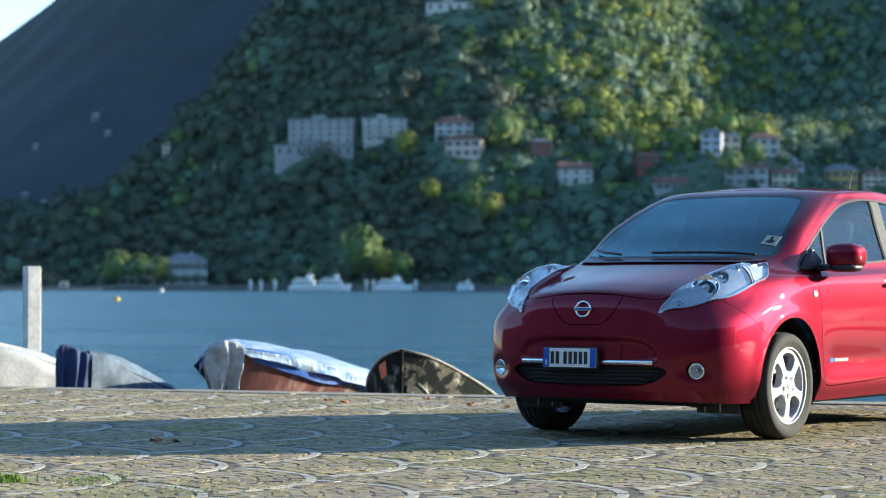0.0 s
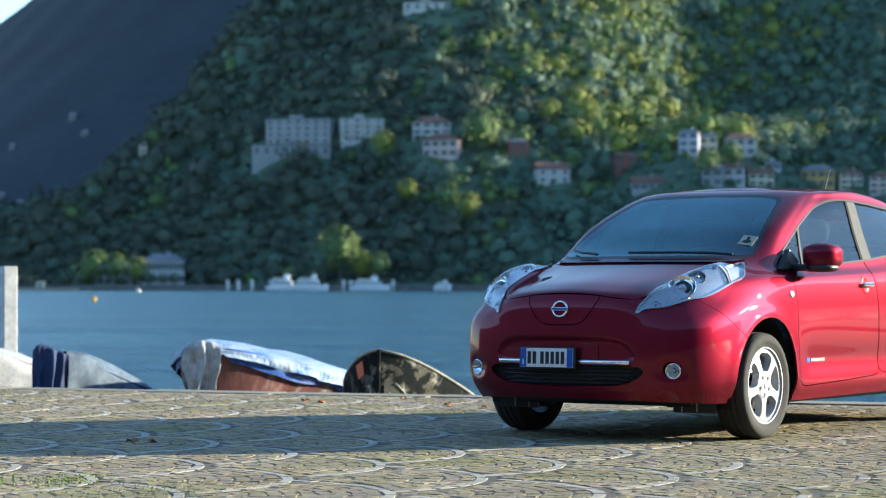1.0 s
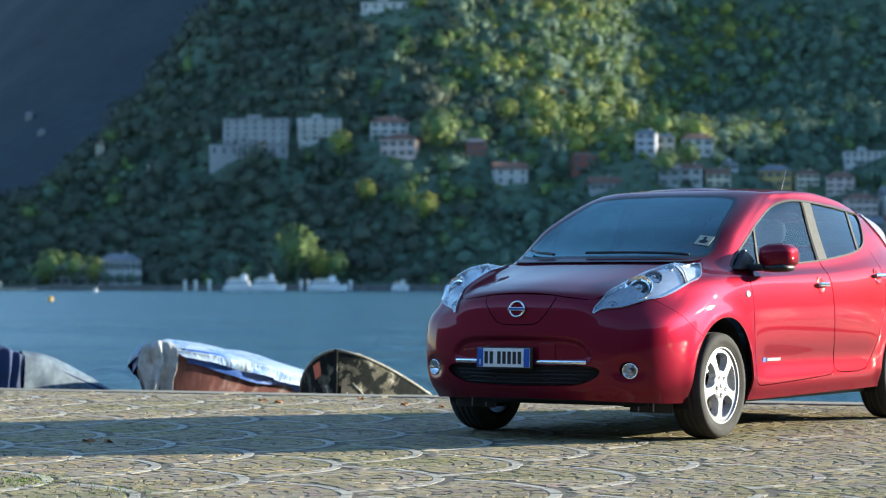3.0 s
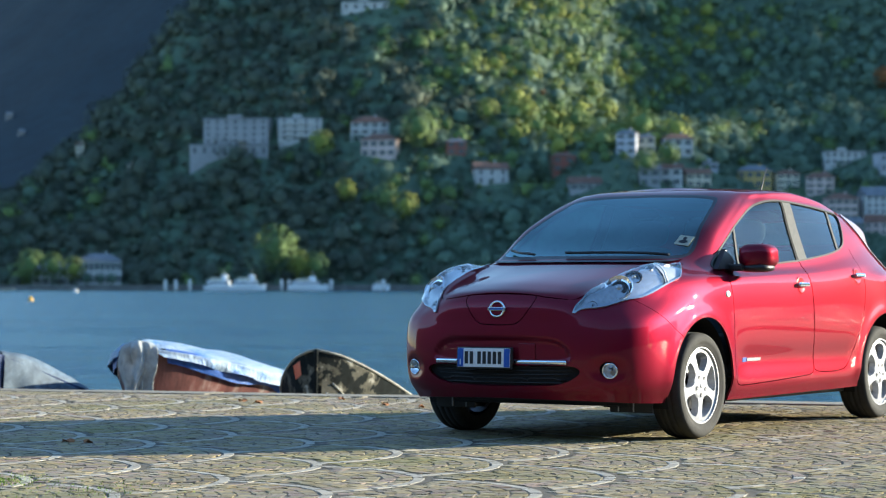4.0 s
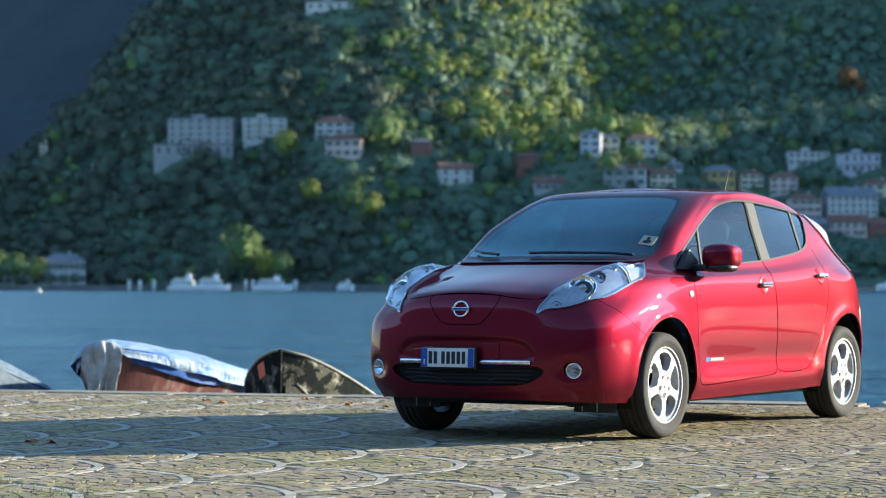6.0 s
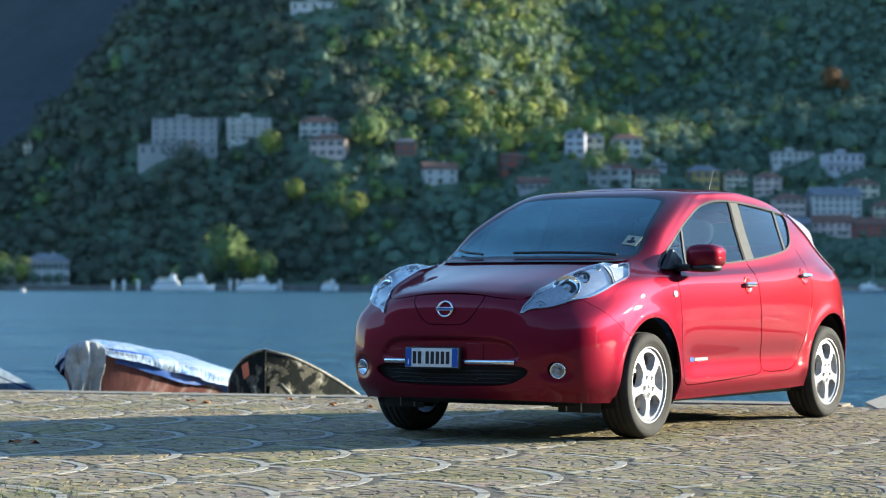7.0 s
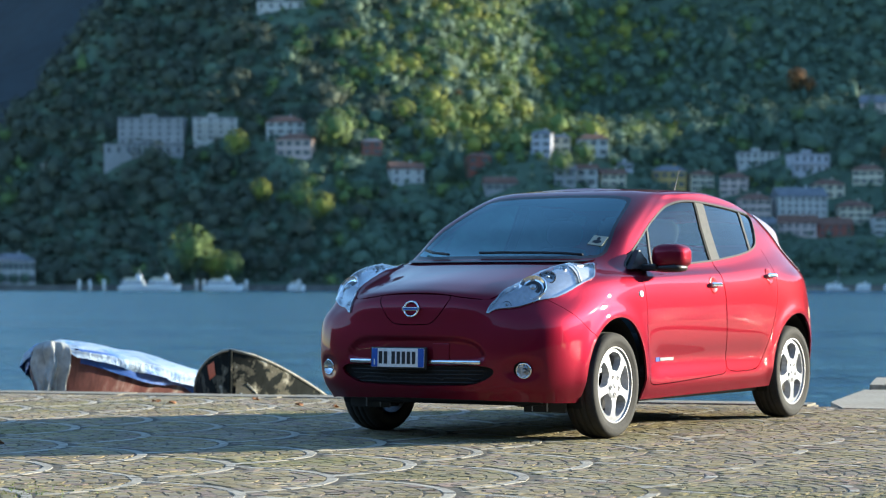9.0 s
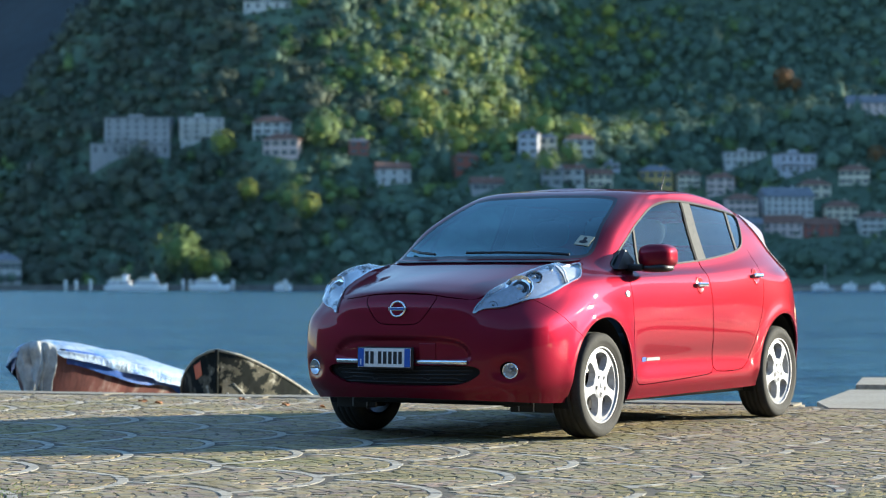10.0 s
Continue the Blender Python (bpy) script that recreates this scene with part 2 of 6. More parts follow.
FOREST = worn("undergrowth", (0.078, 0.120, 0.080), (0.108, 0.158, 0.098), 0.03, 0.35, 0.95, relief=0)
gx, gy = np.meshgrid(np.linspace(-620, 700, 331), np.concatenate([np.linspace(1054, 1500, 224), np.linspace(1510, 2500, 40)]), indexing="ij")
gz = hill(gx, gy)
gz[gy < shore_line(gx) - 4] = WATER - 1
gz -= np.maximum(gy - 1650, 0) * 0.25
idx = np.arange(gx.size).reshape(gx.shape)
quads = np.stack([idx[:-1, :-1], idx[1:, :-1], idx[1:, 1:], idx[:-1, 1:]], -1).reshape(-1, 4)
tagged(new("hillside", mesh_of("hillside", np.stack([gx, gy, gz], -1).reshape(-1, 3), quads.tolist(), FOREST, True)), "steep wooded hillside above the lake", "hill", kind="structure")

# Forest colour blued for distance: the haze is in the base colour
FARWOOD = worn("haze_blue_forest", (0.007, 0.017, 0.026), (0.014, 0.028, 0.039), 0.006, 0.05, 1.0, relief=0)
mx, my = np.meshgrid(np.linspace(-0.46, 0.25, 110), np.linspace(2550, 4600, 40), indexing="ij")
tall = np.interp(mx, [-.46, -.35, -.30, -.2645, -.2443, -.20, -.10, .25], [.03, .05, .080, .1055, .122, .156, .225, .30])
grow = np.clip((my - 2550) / 1900, 0, 1)
mz = my * tall * (1 - (1 - grow) ** 2)
mx = mx * my
mz += grow * (9 * np.sin(mx / 90 + my / 130) + 5 * np.sin(mx / 37 - my / 51))
idx = np.arange(mx.size).reshape(mx.shape)
quads = np.stack([idx[:-1, :-1], idx[1:, :-1], idx[1:, 1:], idx[:-1, 1:]], -1).reshape(-1, 4)
tagged(new("backdrop", mesh_of("backdrop", np.stack([mx, my, mz], -1).reshape(-1, 3), quads.tolist(), FARWOOD, True)), "distant mountain across the lake, haze put into its dark blue", "mountain", kind="structure")


# unseen ridges added on the other sides, for dark reflections and less sky light
def ridge_ring(name, label, turns, radius, heights, cloth, n=90):
    v, f = [], []
    for i in range(n + 1):
        a = radians(turns[0] + (turns[1] - turns[0]) * i / n)
        h = np.interp(i / n, np.linspace(0, 1, len(heights)), heights)
        h *= 1 + 0.06 * noise.noise((i * 0.35, 2.0, radius[0] * 0.01))
        for k, (w, z) in enumerate(((1.0, -3), (1.12, .30), (1.30, .68), (1.5, 1.0), (1.9, .9))):
            rr = np.interp(i / n, np.linspace(0, 1, len(radius)), radius) * w
            v.append((rr * math.sin(a), rr * math.cos(a), h * z if z > 0 else -3))
    for i in range(n):
        for k in range(4):
            f.append((i * 5 + k, i * 5 + k + 1, i * 5 + k + 6, i * 5 + k + 5))
    tagged(new(name, mesh_of(name, v, f, cloth, True)), label, "mountain", kind="structure")


ridge_ring("mountain_east", "unseen wooded ridge added beside the lake", (27, 95), [1500, 1000, 900, 800], [350, 350, 345, 340, 330, 310, 290, 275, 260, 235, 205, 190, 190, 185, 180, 170, 160, 150], FOREST)
ridge_ring("mountain_west", "unseen wooded ridges added behind the viewpoint", (95, 300), [420, 300, 300, 420, 900], [170, 190, 200, 200, 230], FARWOOD)


# ---- the car ----
# x ahead, y to the car's left, z up, from the ground under the middle of the wheelbase.
# Rings run from the middle of the nose round the flank to the middle of the tail.
SILL_EDGE = [(2.27, 0, .255), (2.24, .32, .25), (2.13, .62, .24), (1.92, .785, .228), (1.40, .84, .22), (.95, .845, .215), (.3, .845, .22), (-.3, .845, .225), (-.85, .845, .23), (-1.4, .84, .25), (-1.85, .74, .26), (-2.03, .42, .26), (-2.07, 0, .26)]
SKIRT = [(2.315, 0, .34), (2.285, .33, .34), (2.185, .65, .34), (1.965, .828, .345), (1.42, .875, .345), (.95, .868, .33), (.3, .868, .335), (-.3, .868, .34), (-.85, .87, .35), (-1.42, .873, .37), (-1.85, .742, .38), (-2.08, .45, .38), (-2.12, 0, .38)]
WAIST = [(2.322, 0, .50), (2.300, .34, .50), (2.205, .66, .51), (1.985, .836, .53), (1.44, .885, .56), (.97, .872, .55), (.3, .872, .56), (-.3, .874, .57), (-.85, .88, .58), (-1.43, .884, .60), (-1.87, .755, .60), (-2.10, .46, .60), (-2.14, 0, .60)]
FLANK = [(2.318, 0, .69), (2.290, .34, .685), (2.185, .65, .69), (1.985, .822, .70), (1.46, .883, .74), (.98, .878, .74), (.3, .880, .75), (-.3, .882, .76), (-.87, .885, .78), (-1.44, .882, .80), (-1.85, .73, .82), (-2.06, .45, .84), (-2.10, 0, .85)]
NOSE_LIP = [(2.285, 0, .838), (2.258, .33, .828), (2.15, .56, .80), (1.97, .755, .81), (1.48, .865, .865), (.99, .872, .875), (.3, .874, .885), (-.3, .876, .90), (-.88, .876, .93), (-1.44, .852, .955), (-1.79, .715, .98), (-1.98, .44, 1.02), (-2.02, 0, 1.03)]
SHOULDER = [(2.12, 0, .915), (2.09, .30, .905), (2.03, .52, .892), (1.845, .69, .950), (1.47, .82, .962), (1.0, .85, .955), (.3, .852, .97), (-.3, .852, .985), (-.88, .848, 1.02), (-1.40, .79, 1.05), (-1.69, .675, 1.08), (-1.85, .42, 1.12), (-1.92, 0, 1.13)]
BELT = [(1.42, 0, 1.065), (1.41, .30, 1.062), (1.36, .52, 1.055), (1.25, .69, 1.055), (1.12, .765, 1.03), (.8, .79, 1.02), (.3, .80, 1.035), (-.2, .80, 1.06), (-.8, .79, 1.11), (-1.3, .735, 1.155), (-1.56, .645, 1.18), (-1.76, .40, 1.2), (-1.80, 0, 1.2)]
GLASS_MID = [(.93, 0, 1.288), (.92, .28, 1.286), (.90, .50, 1.284), (.865, .655, 1.284), (.765, .703, 1.258), (.53, .712, 1.245), (.2, .715, 1.25), (-.25, .72, 1.265), (-.8, .71, 1.28), (-1.25, .670, 1.29), (-1.53, .615, 1.29), (-1.66, .36, 1.30), (-1.66, 0, 1.3)]
GLASS_TOP = [(.45, 0, 1.488), (.45, .26, 1.488), (.445, .44, 1.486), (.425, .578, 1.474), (.345, .620, 1.455), (.2, .63, 1.455), (.0, .64, 1.468), (-.3, .645, 1.47), (-.8, .635, 1.438), (-1.2, .60, 1.388), (-1.42, .545, 1.375), (-1.54, .33, 1.39), (-1.56, 0, 1.405)]
ROOF_RAIL = [(.25, 0, 1.535), (.25, .22, 1.533), (.24, .38, 1.529), (.2, .485, 1.522), (.12, .525, 1.523), (.0, .535, 1.530), (-.2, .545, 1.535), (-.45, .545, 1.533), (-.8, .535, 1.497), (-1.1, .50, 1.452), (-1.28, .46, 1.425), (-1.42, .28, 1.435), (-1.48, 0, 1.435)]
RIDGE = [(x, 0, 1.553 - 0.03 * (x + 0.1) ** 2 * (1 if x > -0.1 else 2.1)) for x in (.2, .18, .1, .02, -.08, -.2, -.35, -.55, -.75, -.95, -1.15, -1.35, -1.46)]
RINGS = np.array([SILL_EDGE, SKIRT, WAIST, FLANK, NOSE_LIP, SHOULDER, BELT, GLASS_MID, GLASS_TOP, ROOF_RAIL, RIDGE], float)


def spline(p, per, first=None, last=None):
    """A smooth curve (Catmull-Rom) through rows of p, with per steps from row to row."""
    a = p[:1] * 2 - p[1:2] if first is None else first
    b = p[-1:] * 2 - p[-2:-1] if last is None else last
    q = np.concatenate([a, p, b])
    t = np.arange(per).reshape(-1, *[1] * (p.ndim - 1)) / per
    rows = []
    for i in range(1, len(q) - 2):
        p0, p1, p2, p3 = q[i - 1], q[i], q[i + 1], q[i + 2]
        rows.append(0.5 * (2 * p1 + (p2 - p0) * t + (2 * p0 - 5 * p1 + 4 * p2 - p3) * t ** 2 + (3 * p1 - p0 - 3 * p2 + p3) * t ** 3))
    return np.concatenate(rows + [p[-1:]])


def smooth_poly(points, rounds=2, closed=True):
    q = np.array(points, float)
    for _ in range(rounds):
        r = np.roll(q, -1, 0)
        q = np.stack([q * 0.75 + r * 0.25, q * 0.25 + r * 0.75], 1).reshape(-1, 2)
    return q


def inside_by(points, uv):
    """Signed distance of uv to a closed outline, negative within."""
    best, inn = np.full(len(uv), 1e9), np.zeros(len(uv), bool)
    for a, b in zip(points, np.roll(points, -1, 0)):
        e, w = b - a, uv - a
        t = np.clip((w @ e) / (e @ e + 1e-12), 0, 1)
        best = np.minimum(best, np.hypot(*(w - t[:, None] * e).T))
        with np.errstate(divide="ignore", invalid="ignore"):
            cross = ((a[1] > uv[:, 1]) != (b[1] > uv[:, 1])) & (uv[:, 0] < a[0] + (uv[:, 1] - a[1]) / (b[1] - a[1]) * e[0])
        inn ^= cross
    return np.where(inn, -best, best)


MOUTH = smooth_poly([(-.9, .45), (.44, .45), (.475, .50), (.44, .56), (.38, .595), (.25, .612), (-.9, .615)], 2)


def body_sheet():
    mirror = np.array([1, -1, 1.0])
    flipped = RINGS[9:10] * mirror
    g = spline(RINGS, 14, None, flipped)
    g = g.transpose(1, 0, 2)
    g = spline(g, 18, g[1:2] * mirror, g[-2:-1] * mirror)
    g[..., 1] = np.maximum(g[..., 1], 0)
    x, y, z = g[..., 0], g[..., 1], g[..., 2]
    flat = np.stack([y, z], -1).reshape(-1, 2)
    nose = np.clip((x - 1.9) / 0.15, 0, 1)
    dent = np.clip(-inside_by(MOUTH, flat).reshape(y.shape) / 0.018, 0, 1)
    g[..., 0] -= 0.020 * nose * dent * dent * (3 - 2 * dent)
    g[..., 0] -= 0.022 * nose * np.exp(-(((y - 0.665) / 0.085) ** 2 + ((z - 0.425) / 0.06) ** 2) ** 2)
    inner = np.interp(x, [1.3, 1.5, 1.63, 1.8, 1.99, 2.2, 2.3], [.70, .655, .62, .59, .545, .47, .44])
    lift = np.interp(x, [1.40, 1.50, 1.60, 1.75, 2.0, 2.15, 2.25], [0, .026, .042, .046, .030, .010, 0])
    rise = np.clip((y - inner + 0.03) / 0.06, 0, 1)
    fall = np.clip((0.80 - y) / 0.14, 0, 1)
    g[..., 2] += lift * rise * rise * (3 - 2 * rise) * fall * np.clip((z - 0.78) / 0.08, 0, 1)
    for cx in (1.40, -1.30):
        far = np.hypot(x - cx, z - 0.335)
        g[..., 1] += 0.014 * np.exp(-((far - 0.40) / 0.05) ** 2) * (y > 0.6) * np.clip((z - 0.25) / 0.1, 0, 1)
    g[..., 1] -= 0.016 * np.exp(-((z - 0.44) / 0.09) ** 2) * (y > 0.8) * np.clip((1.0 - np.abs(x - 0.05)) / 0.25, 0, 1)
    nu, nv = g.shape[:2]
    du, dv = np.gradient(g, axis=0), np.gradient(g, axis=1)
    dv[0, :, 1] = dv[-1, :, 1] = 0
    du[0, :, [0, 2]] = du[-1, :, [0, 2]] = 0
    du[:, -1] = du[:, -2]
    n = np.cross(du, dv)
    n[:, -1] = (0, 0, 1)
    n /= np.linalg.norm(n, axis=-1, keepdims=True) + 1e-12
    idx = np.arange(nu * nv).reshape(nu, nv)
    a, b, c, d = idx[:-1, :-1].ravel(), idx[1:, :-1].ravel(), idx[1:, 1:].ravel(), idx[:-1, 1:].ravel()
    tris = np.concatenate([np.stack([a, b, c], 1), np.stack([a, c, d], 1)])
    return g.reshape(-1, 3), n.reshape(-1, 3), tris


def split(sheet, value):
    """Cuts a sheet of triangles along value = 0. Returns the part below zero and the rest."""
    p, n, t = sheet
    if not len(t):
        return sheet, sheet
    s = np.where(np.abs(value) < 1e-7, 1e-7, value)
    neg = s[t] < 0
    count = neg.sum(1)
    out = []
    extra_p, extra_n, base = [], [], len(p)
    made = {}

    def cutpoint(i, j):
        key = (i, j) if i < j else (j, i)
        if key not in made:
            w = s[i] / (s[i] - s[j])
            made[key] = base + len(extra_p)
            extra_p.append(p[i] + (p[j] - p[i]) * w)
            m = n[i] + (n[j] - n[i]) * w
            extra_n.append(m / (np.linalg.norm(m) + 1e-12))
        return made[key]

    below, above = [t[count == 3]], [t[count == 0]]
    lo, hi = [], []
    for tri, ng in zip(t[(count == 1) | (count == 2)], neg[(count == 1) | (count == 2)]):
        single = ng.sum() == 1
        k = int(np.argmax(ng if single else ~ng))
        a, b, c = tri[k], tri[(k + 1) % 3], tri[(k + 2) % 3]
        ab, ac = cutpoint(a, b), cutpoint(a, c)
        one, two = (lo, hi) if single else (hi, lo)
        one.append((a, ab, ac))
        two.extend(((ab, b, c), (ab, c, ac)))
    if extra_p:
        p, n = np.concatenate([p, extra_p]), np.concatenate([n, extra_n])
    for keep, more in ((below, lo), (above, hi)):
        tt = np.concatenate([keep[0], np.array(more, int).reshape(-1, 3)]).astype(int)
        used, inv = np.unique(tt, return_inverse=True)
        out.append((p[used], n[used], inv.reshape(-1, 3)))
    return out[0], out[1]


def side(sh):
    return sh[0][:, [0, 2]]


def ahead(sh):
    return sh[0][:, [1, 2]]


def plan(sh):
    return sh[0][:, [0, 1]]


def only(value, cond):
    """Leaves out what does not fulfil a condition."""
    return np.where(cond, value, 1.0)


def joined(sheets):
    p, n, t, k = [], [], [], 0
    for a, b, c in sheets:
        p.append(a), n.append(b), t.append(c + k)
        k += len(a)
    return np.concatenate(p), np.concatenate(n), np.concatenate(t)


def mirrored(sh):
    m = np.array([1, -1, 1.0])
    return sh[0] * m, sh[1] * m, sh[2][:, ::-1]


def both(sh):
    return joined([sh, mirrored(sh)])


def moved(sh, out):
    return sh[0] + sh[1] * out, sh[1], sh[2]


def sheet_mesh(name, sh, material):
    return mesh_of(name, sh[0], sh[2].tolist(), material, normals=sh[1])


def thick(sh, depth):
    """A sheet with its rim turned in, so that its edge has depth."""
    p, n, t = sh
    edges = {}
    for tri in t.tolist():
        for i in range(3):
            a, b = tri[i], tri[(i + 1) % 3]
            if (b, a) in edges:
                del edges[(b, a)]
            else:
                edges[(a, b)] = 1
    pp, nn, tt = [p], [n], [t]
    k = len(p)
    more_p, more_n, more_t = [], [], []
    for a, b in edges:
        i = k + len(more_p)
        e = p[b] - p[a]
        o = np.cross(e, n[a])
        o = o / (np.linalg.norm(o) + 1e-12)
        more_p += [p[a], p[b], p[b] - n[b] * depth, p[a] - n[a] * depth]
        more_n += [o] * 4
        more_t += [(i + 1, i, i + 3), (i + 1, i + 3, i + 2)]
    if more_p:
        pp.append(np.array(more_p)), nn.append(np.array(more_n)), tt.append(np.array(more_t))
    return np.concatenate(pp), np.concatenate(nn), np.concatenate(tt)


car = new("car")
tagged(car, "red metallic electric hatchback parked on the cobbled quay", "car")
sheet = body_sheet()
FRONT_X, REAR_X, WHEEL_Z, WHEEL_R = 1.40, -1.30, 0.316, 0.316

# the black liner behind all joints, then the openings of the wheel arches
liner = moved(sheet, -0.03)
for cx in (FRONT_X, REAR_X):
    _, sheet = split(sheet, only(np.hypot(sheet[0][:, 0] - cx, (sheet[0][:, 2] - 0.335) * 1.0) - 0.385, sheet[0][:, 1] > 0.5))
    _, liner = split(liner, only(np.hypot(liner[0][:, 0] - cx, (liner[0][:, 2] - 0.335) * 1.0) - 0.40, liner[0][:, 1] > 0.5))

# side windows
DLO = smooth_poly([(1.17, 1.0), (.80, 1.018), (.5, 1.032), (.08, 1.052), (-.23, 1.073), (-.64, 1.115), (-.90, 1.165), (-1.0, 1.25), (-1.11, 1.40), (-.95, 1.416), (-.49, 1.452), (-.13, 1.470), (.08, 1.463), (.31, 1.418), (.50, 1.345), (.68, 1.268), (.93, 1.135)], 2)
high = (sheet[0][:, 2] > 0.95) & (sheet[0][:, 1] > 0.35)
dlo, sheet = split(sheet, only(inside_by(DLO, side(sheet)), high))
glazed, dlo_trim = split(dlo, inside_by(DLO, side(dlo)) + 0.011)
panes, posts = [], []


def slanted(sh, top, bottom):
    """How far a sheet's points lie ahead of a slanted line between (x, z) and (x, z)."""
    x = bottom[0] + (sh[0][:, 2] - bottom[1]) * (top[0] - bottom[0]) / (top[1] - bottom[1])
    return sh[0][:, 0] - x


rest, front = split(glazed, slanted(glazed, (.665, 1.27), (.76, 1.02)))
panes.append(("quarter_window", front, SIDE_GLASS))
post, rest2 = split(rest, -slanted(rest, (.643, 1.27), (.738, 1.02)))
posts.append(("window_divider", post, SATIN))
rest3, front = split(rest2, slanted(rest2, (-.135, 1.47), (-.085, 1.05)))
panes.append(("front_door_window", front, SIDE_GLASS))
rest4, post = split(rest3, slanted(rest3, (-.160, 1.47), (-.115, 1.05)))
posts.append(("door_pillar_seal", post, GAP))
rest5, post = split(rest4, slanted(rest4, (-.275, 1.47), (-.245, 1.05)))
posts.append(("door_pillar", post, PILLAR))
rest6, front = split(rest5, slanted(rest5, (-.865, 1.45), (-.755, 1.1)))
panes.append(("rear_door_window", front, DARK_GLASS))
rest7, post = split(rest6, slanted(rest6, (-.90, 1.45), (-.785, 1.1)))
posts.append(("rear_window_divider", post, SATIN))
panes.append(("rear_quarter_window", rest7, DARK_GLASS))

# windscreen and its black rim
SCREEN = smooth_poly([(-.9, 1.058), (0, 1.073), (.60, 1.068), (.675, 1.085), (.66, 1.16), (.615, 1.28), (.545, 1.43), (.50, 1.478), (.25, 1.495), (-.9, 1.505)], 2)
screen, sheet = split(sheet, only(inside_by(SCREEN, ahead(sheet)), (sheet[0][:, 0] > 0.28)))
screen, screen_rim = split(screen, inside_by(SCREEN, ahead(screen)) + 0.020)

# rear window (unseen side kept simple)
REARGLASS = smooth_poly([(-.9, 1.2), (.45, 1.2), (.55, 1.25), (.48, 1.37), (-.9, 1.39)], 2)
rear_glass, sheet = split(sheet, only(inside_by(REARGLASS, ahead(sheet)), sheet[0][:, 0] < -1.45))

# lamps
HEADLAMP = smooth_poly([(2.262, .460), (2.255, .462), (2.16, .494), (2.05, .526), (1.9, .560), (1.7, .602), (1.5, .638), (1.36, .652), (1.335, .655), (1.325, .668), (1.34, .692), (1.55, .800), (1.575, .806), (1.60, .806), (1.79, .786), (1.895, .768), (1.98, .742), (2.06, .688), (2.147, .604), (2.25, .470)], 1)
lamp, sheet = split(sheet, only(inside_by(HEADLAMP, plan(sheet)), sheet[0][:, 2] > 0.74))
TAIL = smooth_poly([(-1.20, 1.405), (-1.42, 1.405), (-1.62, 1.20), (-1.76, 1.04), (-1.63, 1.00), (-1.52, 1.09), (-1.36, 1.23)], 2)
tail_lamp, sheet = split(sheet, only(inside_by(TAIL, side(sheet)), sheet[0][:, 1] > 0.3))

# openings of the front: the grille and the fog lamps
GRILLE = smooth_poly([(-.8, .455), (.40, .452), (.50, .442), (.53, .405), (.43, .345), (.30, .325), (-.8, .318)], 2)
grille_hole, sheet = split(sheet, only(inside_by(GRILLE, ahead(sheet)), sheet[0][:, 0] > 1.8))
fog_hole, sheet = split(sheet, only(np.hypot(sheet[0][:, 1] - 0.665, sheet[0][:, 2] - 0.425) - 0.048, sheet[0][:, 0] > 1.8))


def panel(sh, value, gap=0.0028):
    """Takes out a panel and leaves a thin joint round it. Returns panel and rest."""
    p, n, t = sh
    rest_in, rest_out = split(sh, value(sh) - gap)
    return split(rest_in, value(rest_in) + gap)[0], rest_out


DOOR_F = smooth_poly([(1.035, 1.02), (1.02, .93), (.985, .60), (.965, .36), (.93, .305), (.85, .295), (-.10, .33), (-.195, .345), (-.195, .42), (-.155, .75), (-.12, 1.0), (-.10, 1.15), (1.0, 1.15)], 2)
DOOR_R = smooth_poly([(-.108, 1.15), (-.128, 1.0), (-.163, .75), (-.203, .42), (-.203, .345), (-.62, .345), (-.73, .375), (-.80, .46), (-.93, .66), (-.99, .85), (-1.005, 1.02), (-.99, 1.2), (-.9, 1.3)], 2)
BONNET = smooth_poly([(2.262, -.9), (2.262, .25), (2.24, .38), (2.19, .475), (2.06, .525), (1.80, .588), (1.63, .618), (1.45, .66), (1.33, .70), (1.29, .68), (1.38, .60), (1.425, .40), (1.445, -.9)], 1)
flank_side = lambda outline: lambda s: only(inside_by(outline, side(s)), (s[0][:, 1] > 0.5) & (s[0][:, 2] < 1.16))
door_front, sheet = panel(sheet, flank_side(DOOR_F))
door_rear, sheet = panel(sheet, flank_side(DOOR_R))
bonnet, sheet = panel(sheet, lambda s: only(inside_by(BONNET, plan(s)), s[0][:, 2] > 0.825))
FLAP = smooth_poly([(-.9, .862), (.215, .862), (.245, .835), (.20, .76), (.15, .70), (.10, .677), (-.9, .672)], 2)
flap, sheet = panel(sheet, lambda s: only(inside_by(FLAP, ahead(s)), s[0][:, 0] > 2.0))


def bumper_line(s):
    x, z = s[0][:, 0], s[0][:, 2]
    seam = 1.757 + (z - 0.658) * 1.45
    return np.maximum(seam - x, z - 0.86)


bumper, sheet = panel(sheet, bumper_line)
rear_bumper, sheet = panel(sheet, lambda s: np.maximum(s[0][:, 0] + 1.72, s[0][:, 2] - 0.66))

part("body", sheet_mesh("body", thick(both(sheet), 0.012), RED), RED, car)
part("bonnet", sheet_mesh("bonnet", thick(both(bonnet), 0.012), RED), RED, car)
front_bumper = part("front_bumper", sheet_mesh("front_bumper", thick(both(bumper), 0.02), RED), RED, car)
part("rear_bumper", sheet_mesh("rear_bumper", thick(both(rear_bumper), 0.012), RED), RED, car)
part("charging_flap", sheet_mesh("charging_flap", thick(both(flap), 0.012), RED), RED, car)
inner = part("liner", sheet_mesh("liner", both(split(liner, liner[0][:, 2] - 0.97)[0]), GAP), GAP, car, "black inner shell under the body panels")
